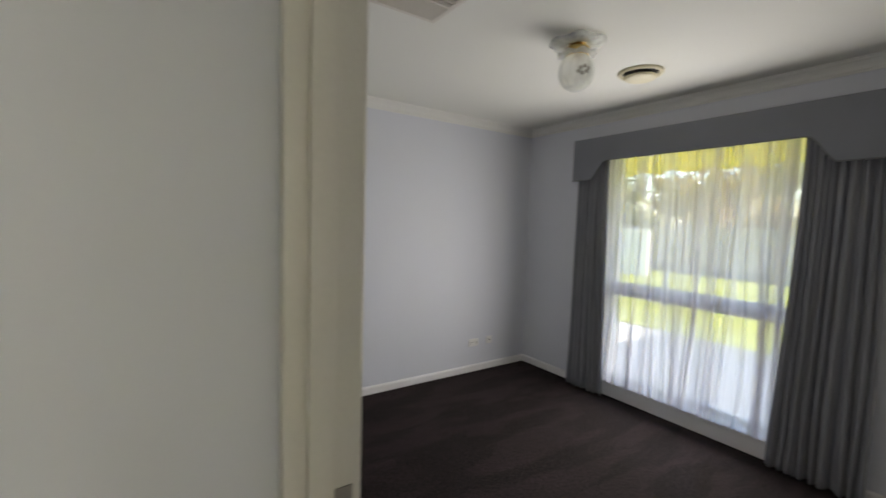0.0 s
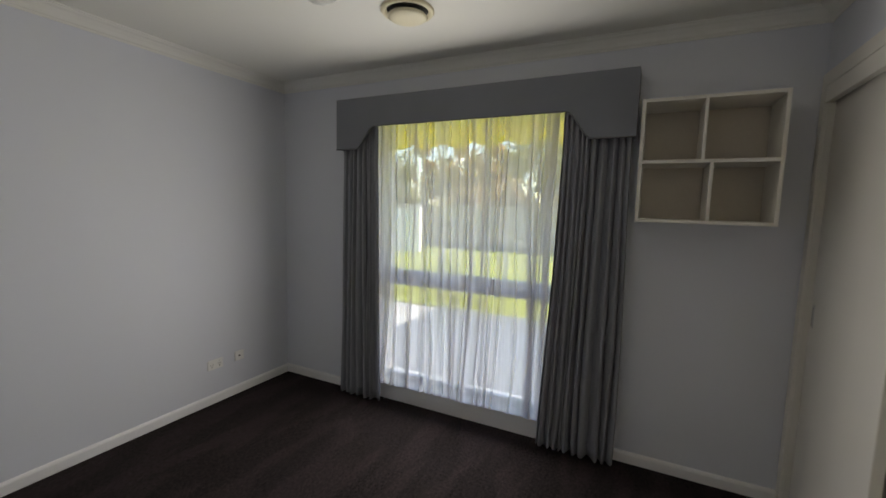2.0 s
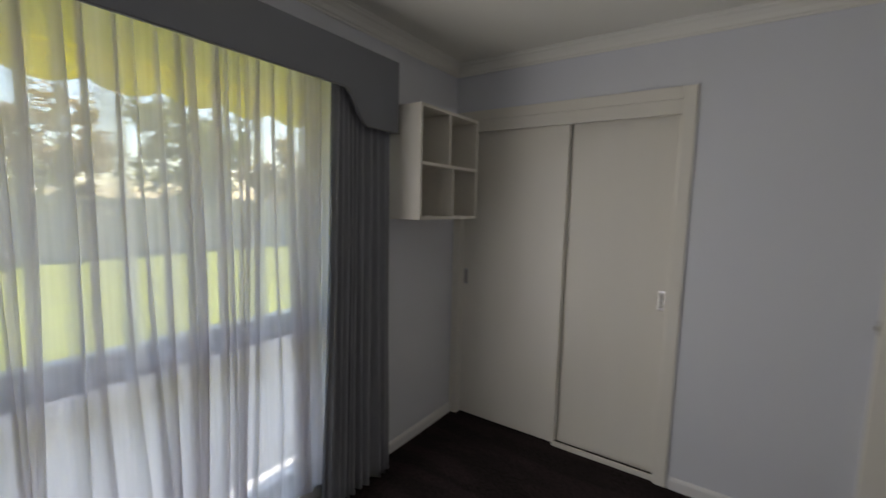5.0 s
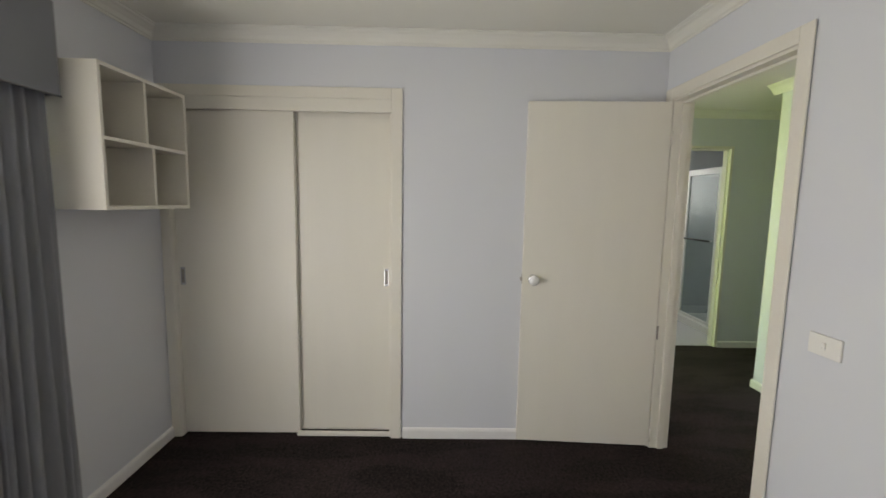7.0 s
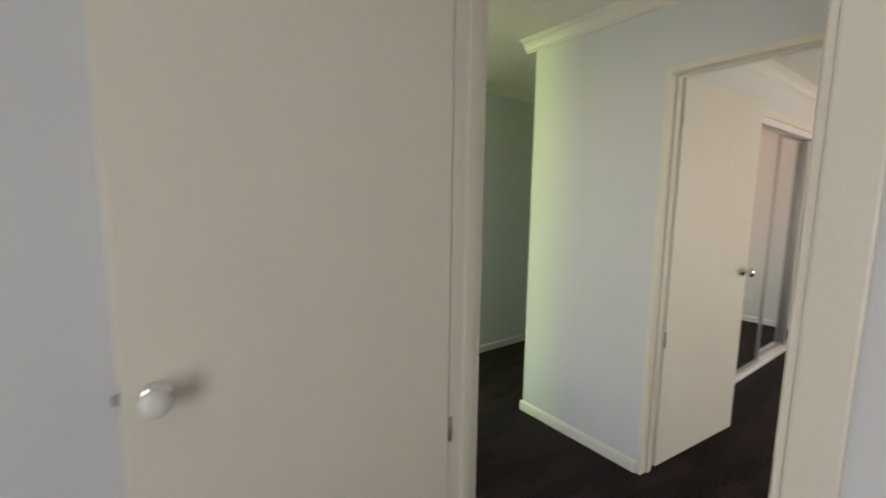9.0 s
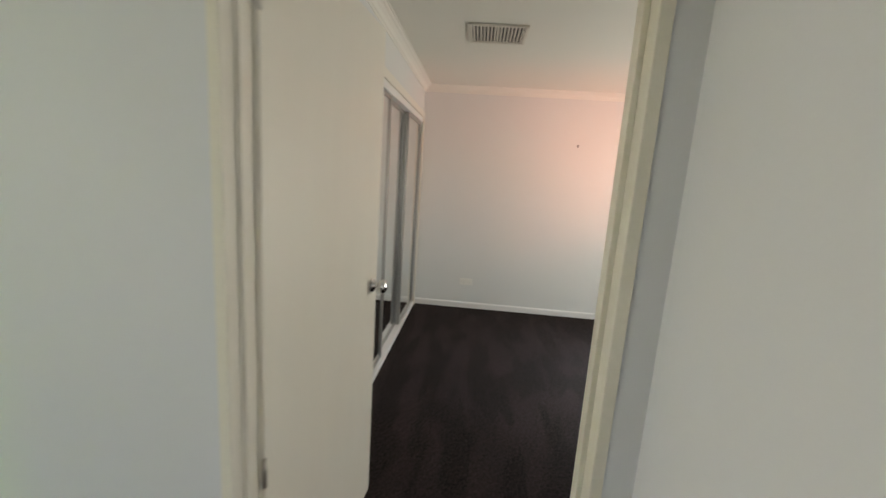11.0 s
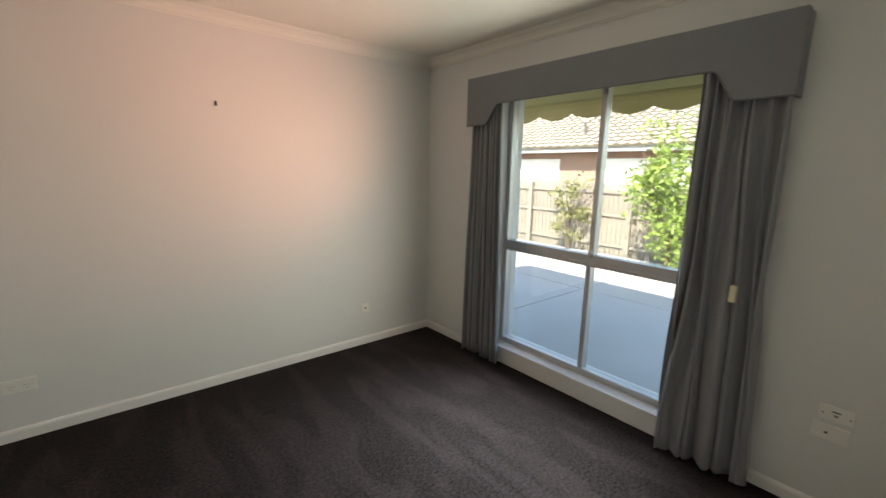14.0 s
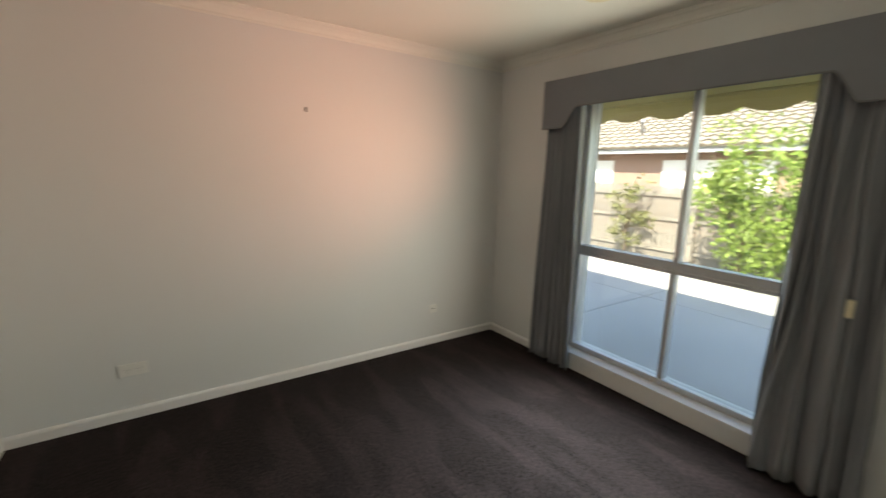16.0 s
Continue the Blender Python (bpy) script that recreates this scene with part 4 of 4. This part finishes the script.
bw = tagged(thing("window_3", (3.6, -1.28, 1.25), "small frosted bathroom window", "window"), kind="structure")
part("pane", boxes(((3.60, -1.63, 1.28), (3.606, -0.93, 2.07))), cloth_through("frosted_glass", (0.7, 0.74, 0.76), 0.0, 0.7), bw, "frosted glass pane")
for a in (((3.57, -1.66, 1.25), (3.64, -1.63, 2.1)), ((3.57, -0.93, 1.25), (3.64, -0.9, 2.1)), ((3.57, -1.63, 1.25), (3.64, -0.93, 1.28)), ((3.57, -1.63, 2.07), (3.64, -0.93, 2.1))):
    part("window_frame", boxes(a, bevel=0.003), M_ALU, bw)

# ---- outside ----
setting("ground", boxes(((-400, -400, -0.45), (400, 400, -0.26))), M_GROUND, "bare earth reaching to the horizon", "ground")
setting("lawn", boxes(((-30, 6.4, -0.259), (30, 15.5, -0.20))), M_GRASS, "sunlit mown green lawn", "lawn")
setting("path", boxes(((-3.68, 3.171, -0.259), (8, 6.4, -0.19)), bevel=0.0), M_SHADED_PAVING, "concrete paving beside the house with shade put into its colour", "paving")
drive = tagged(thing("drive", (-6.3, -4, -0.26), "pale concrete driveway in large slabs with joints", "driveway"), kind="structure")
part("bed", boxes(((-9.1, -14, -0.2585), (-3.501, 6.4, -0.215))), M_GROUND, drive)
for k in range(7):
    for x0, x1 in ((-9.1, -6.312), (-6.3, -3.501)):
        part("slab", boxes(((x0, -14 + 2.9 * k, -0.214), (x1, -14 + 2.9 * k + 2.888, -0.195)), bevel=0.004), M_CONCRETE, drive)


def awning(label, place, u0, u1, mt, out, zlow):
    ob = thing("awning", place((u0 + u1) / 2, 0.26, 2.4), label, "awning")
    bm = bmesh.new()
    n = 96
    top, edge, hang = [], [], []
    for i in range(n + 1):
        u = u0 + (u1 - u0) * i / n
        top.append(bm.verts.new(place(u, 0.262, 2.46)))
        edge.append(bm.verts.new(place(u, out, zlow + 0.12)))
        sc = abs(math.sin(math.pi * (i / n) * 8))
        hang.append(bm.verts.new(place(u, out + 0.004 * math.sin(i), zlow - 0.045 * sc + 0.02)))
    for a, b in ((top, edge), (edge, hang)):
        for i in range(n):
            bm.faces.new((a[i], a[i + 1], b[i + 1], b[i]))
    c = part("canvas", bm, mt, ob)
    c.modifiers.new("thickness", 'SOLIDIFY').thickness = 0.002
    part("front_bar", smooth(tube([tuple(place(u0, out - 0.012, zlow + 0.12)), tuple(place(u1, out - 0.012, zlow + 0.12))], 0.011, 10)), mt, ob, "canvas-wrapped front bar")
    for u in (u0 + 0.03, u1 - 0.03):
        part("arm", smooth(tube([tuple(place(u, 0.265, 1.75)), tuple(place(u, out - 0.012, zlow + 0.11))], 0.008, 8)), M_ALU, ob, "aluminium folding arm")
    return ob


awning("yellow canvas awning glowing in the sun with scalloped edge", place_a, -2.95, -0.60, M_CANVAS_A, 0.78, 1.985)
awning("olive striped canvas awning with a scalloped edge in shade", place_b, -5.0, -2.2, M_CANVAS_B, 0.95, 1.97)


def foliage(count, centre, radii, size, seed, squash=0.8, clumps=14):
    """Many small bent leaves in uneven clumps."""
    rng = random.Random(seed)
    hubs = []
    for _ in range(clumps):
        d = Vector((rng.gauss(0, 1), rng.gauss(0, 1), rng.gauss(0, 0.8))).normalized() * rng.uniform(0.35, 0.95)
        hubs.append((Vector((centre[0] + d.x * radii[0], centre[1] + d.y * radii[1], centre[2] + d.z * radii[2])), rng.uniform(0.16, 0.40)))
    verts, faces = [], []
    for _ in range(count):
        h, r = hubs[rng.randrange(len(hubs))]
        q = Vector((rng.gauss(0, 1), rng.gauss(0, 1), rng.gauss(0, squash)))
        q = q.normalized() * (rng.random() ** 0.5) * r * max(radii)
        p = h + q
        a = Vector((rng.gauss(0, 1), rng.gauss(0, 1), rng.gauss(0, 1))).normalized()
        b = a.cross(Vector((rng.gauss(0, 1), rng.gauss(0, 1), rng.gauss(0, 1)))).normalized()
        c = a.cross(b)
        s = size * rng.uniform(0.6, 1.3)
        k = len(verts)
        verts += [tuple(p - a * s), tuple(p + b * s * 0.42 + c * s * 0.12), tuple(p + a * s), tuple(p - b * s * 0.42 + c * s * 0.12)]
        faces += [(k, k + 1, k + 2), (k, k + 2, k + 3)]
    return verts, faces


def plant(name, label, base, trunk, lean, limbs, crown, mt, seed):
    """Tapered trunk with limbs and a leafy crown: crown = (count, centre, radii, leaf size, clumps)."""
    rng = random.Random(seed)
    ob = thing(name, base, label, "tree" if name == "tree" else "shrub")
    b = Vector(base)
    top = b + Vector((lean[0], lean[1], trunk[1]))
    part("trunk", smooth(tube([b + (top - b) * s + Vector((0.05 * math.sin(5 * s + seed), 0.05 * math.cos(4 * s), 0)) for s in (0, 0.25, 0.5, 0.75, 1)], [trunk[0] * (1.15 - 0.75 * s) for s in (0, 0.25, 0.5, 0.75, 1)], 10)), M_BARK, ob)
    cc = Vector(crown[1])
    for _ in range(limbs):
        s = rng.uniform(0.35, 0.95)
        p = b + (top - b) * s
        e = cc + Vector((rng.uniform(-1, 1) * crown[2][0], rng.uniform(-1, 1) * crown[2][1], rng.uniform(-0.5, 1) * crown[2][2])) * 0.7
        part("limb", smooth(tube([p, p + (e - p) * 0.5 + Vector((0, 0, 0.08)), e], [trunk[0] * 0.45, trunk[0] * 0.28, trunk[0] * 0.08], 7)), M_BARK, ob)
    v, fcs = foliage(crown[0], crown[1], crown[2], crown[3], seed, clumps=crown[4])
    me = bpy.data.meshes.new("crown")
    me.from_pydata(v, [], fcs)
    me.materials.append(mt)
    c = new("crown", me)
    c.parent = ob
    c.matrix_parent_inverse = ob.matrix_world.inverted()
    tagged(c, kind="stuff")
    return ob


plant("bush", "tall bright green leafy shrub in front of the paling fence", (-8.3, -5.0, -0.2), (0.05, 1.0), (0.0, 0.1), 8, (5200, (-8.25, -4.6, 1.05), (0.8, 1.55, 1.45), 0.056, 34), M_LEAF, 21)
plant("bush", "thin brownish creeper growing against the fence", (-8.85, -7.35, -0.2), (0.03, 0.8), (0.0, 0.1), 5, (520, (-8.85, -7.3, 0.75), (0.2, 0.42, 0.78), 0.06, 14), M_LEAF2, 22)
for k, (x, y, autumn) in enumerate(((-13.0, 19.0, 0), (-8.6, 17.6, 1), (-5.2, 19.0, 0), (-1.8, 17.8, 1), (1.6, 19.5, 1), (5.0, 17.4, 0), (9.0, 17.5, 1), (13.5, 16.5, 0))):
    plant("tree", "autumn leaved garden tree beyond the lawn" if autumn else "dark green garden tree behind the fence", (x, y, -0.2), (0.17, 2.3), (0.2, 0.1), 6,
          (2800, (x, y, 2.5 + 0.5 * (k % 3)), (2.3, 1.4, 2.3), 0.17, 24), M_LEAF3 if autumn else M_LEAF4, 31 + k)


for k in range(5):
    x = -12 + 5.6 * k
    plant("bush", "dense green shrub filling the space behind the fence", (x, 16.6, -0.26), (0.06, 1.0), (0.05, 0.0), 4, (1500, (x, 16.6, 1.35), (1.9, 0.5, 1.2), 0.15, 22), M_LEAF3 if k % 3 == 1 else M_LEAF4, 61 + k)


def paling_fence(label, axis, at, u0, u1, z0, h, step, face, mt):
    """Palings nailed to two rails and posts; face: the side on which the rails stand."""
    ob = thing("paling_fence", ((at, (u0 + u1) / 2, z0) if axis == 'x' else ((u0 + u1) / 2, at, z0)), label, "fence")

    def bx(ua, ub, da, db, za, zb):
        return ((at + da, ua, za), (at + db, ub, zb)) if axis == 'x' else ((ua, at + da, za), (ub, at + db, zb))
    rng = random.Random(5)
    shared = []
    for k in range(4):
        top = h + (-0.03, 0.0, 0.02, -0.012)[k]
        w = step - 0.018 + 0.004 * (k % 2)
        lo, hi = ((-0.007, -w / 2, 0), (0.007, w / 2, top)) if axis == 'x' else ((-w / 2, -0.007, 0), (w / 2, 0.007, top))
        bm = boxes((lo, hi))
        me = bpy.data.meshes.new("paling")
        bm.to_mesh(me)
        bm.free()
        me.materials.append(mt)
        shared.append(me)
    u = u0
    while u < u1:
        p = new("paling", shared[rng.randrange(4)])
        p.parent = ob
        p.matrix_parent_inverse = ob.matrix_world.inverted()
        p.location = (at, u, z0) if axis == 'x' else (u, at, z0)
        u += step
    for z in (0.22, h * 0.55, h * 0.86):
        part("rail", boxes(bx(u0, u1, face * 0.008, face * 0.05, z0 + z, z0 + z + 0.07), bevel=0.004), mt, ob)
    u = u0 + 0.4
    while u < u1:
        part("post", boxes(bx(u - 0.05, u + 0.05, face * 0.051, face * 0.13, z0 - 0.05, z0 + h - 0.03), bevel=0.004), mt, ob)
        u += 2.5
    return ob


paling_fence("weathered grey timber paling fence with rails beside driveway", 'x', -9.25, -14.0, -1.0, -0.26, 1.55, 0.105, 1, M_PALING)
paling_fence("weathered timber paling fence across the end of the lawn", 'y', 15.6, -14.0, 12.0, -0.26, 1.75, 0.125, -1, M_PALING_PALE)
setting("garden_wall", boxes(((-12.5, 13.2, -0.26), (-8.0, 13.4, 1.35)), bevel=0.02), M_WHITEPAINT, "white painted garden wall beside the lawn", "garden wall")

# ---- neighbour's house ----
house = thing("house", (-15.5, -8, -0.26), "neighbouring brick house with a terracotta tile roof", "house")
part("wall", boxes(((-20.5, -20, -0.26), (-13.6, -4.6, 2.2))), M_BRICK, house, "red brick wall")
part("fascia", boxes(((-13.10, -20.5, 2.14), (-13.02, -4.2, 2.30)), bevel=0.01), M_GUTTER, house, "grey painted fascia and gutter")
part("soffit", boxes(((-13.6, -20.5, 2.20), (-13.10, -4.2, 2.24))), M_WHITEPAINT, house)
part("window", boxes(((-13.598, -9.2, 0.9), (-13.54, -6.3, 1.95)), bevel=0.01), M_WHITEPAINT, house, "pale roller blind over a window")
part("window", boxes(((-13.598, -12.6, 0.9), (-13.54, -10.9, 1.95)), bevel=0.01), M_WHITEPAINT, house, "pale roller blind over a window")
# roof courses, stepped tile by tile with rolled waves
verts, faces = [], []
pitch = math.tan(radians(23))
rows, run = 17, 0.33
cols = 150
tags = []
for r in range(rows):
    x0, z0 = -12.95 - r * run, 2.31 + r * run * pitch
    k = len(verts)
    for c in range(cols + 1):
        y = -20.6 + c * 16.6 / cols
        wv = 0.035 * math.sin(2 * math.pi * c / 3)
        verts += [(x0, y, z0 + 0.055 + wv), (x0 + 0.004, y, z0 - 0.015), (x0 - run, y, z0 + run * pitch + wv + 0.005)]
    for c in range(cols):
        a, b = k + 3 * c, k + 3 * c + 3
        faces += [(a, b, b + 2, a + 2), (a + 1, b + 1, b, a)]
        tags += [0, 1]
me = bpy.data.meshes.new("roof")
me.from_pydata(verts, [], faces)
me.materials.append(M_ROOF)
# dark brown risers: the shadow line under each course, put into the colour
me.materials.append(material("shaded_tile_edge", (0.09, 0.075, 0.055), 0.9, spread=0.3, scale=6, fine=40, bump=0.2))
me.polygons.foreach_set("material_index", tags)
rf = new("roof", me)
rf.parent = house
rf.matrix_parent_inverse = house.matrix_world.inverted()
part("gable_end", prism([(-13.1, 2.3), (-18.4, 2.3), (-18.4, 2.3 + 5.3 * pitch)], -4.15, -4.25, lambda u, d, z: Vector((u, d, z))), M_BRICK, house)
part("flue", smooth(lathe([(0.04, 2.6), (0.04, 3.2), (0.06, 3.2), (0.06, 3.3)], 12, 'z', (-14.2, -10.4, 0))), M_GUTTER, house, "grey roof flue")
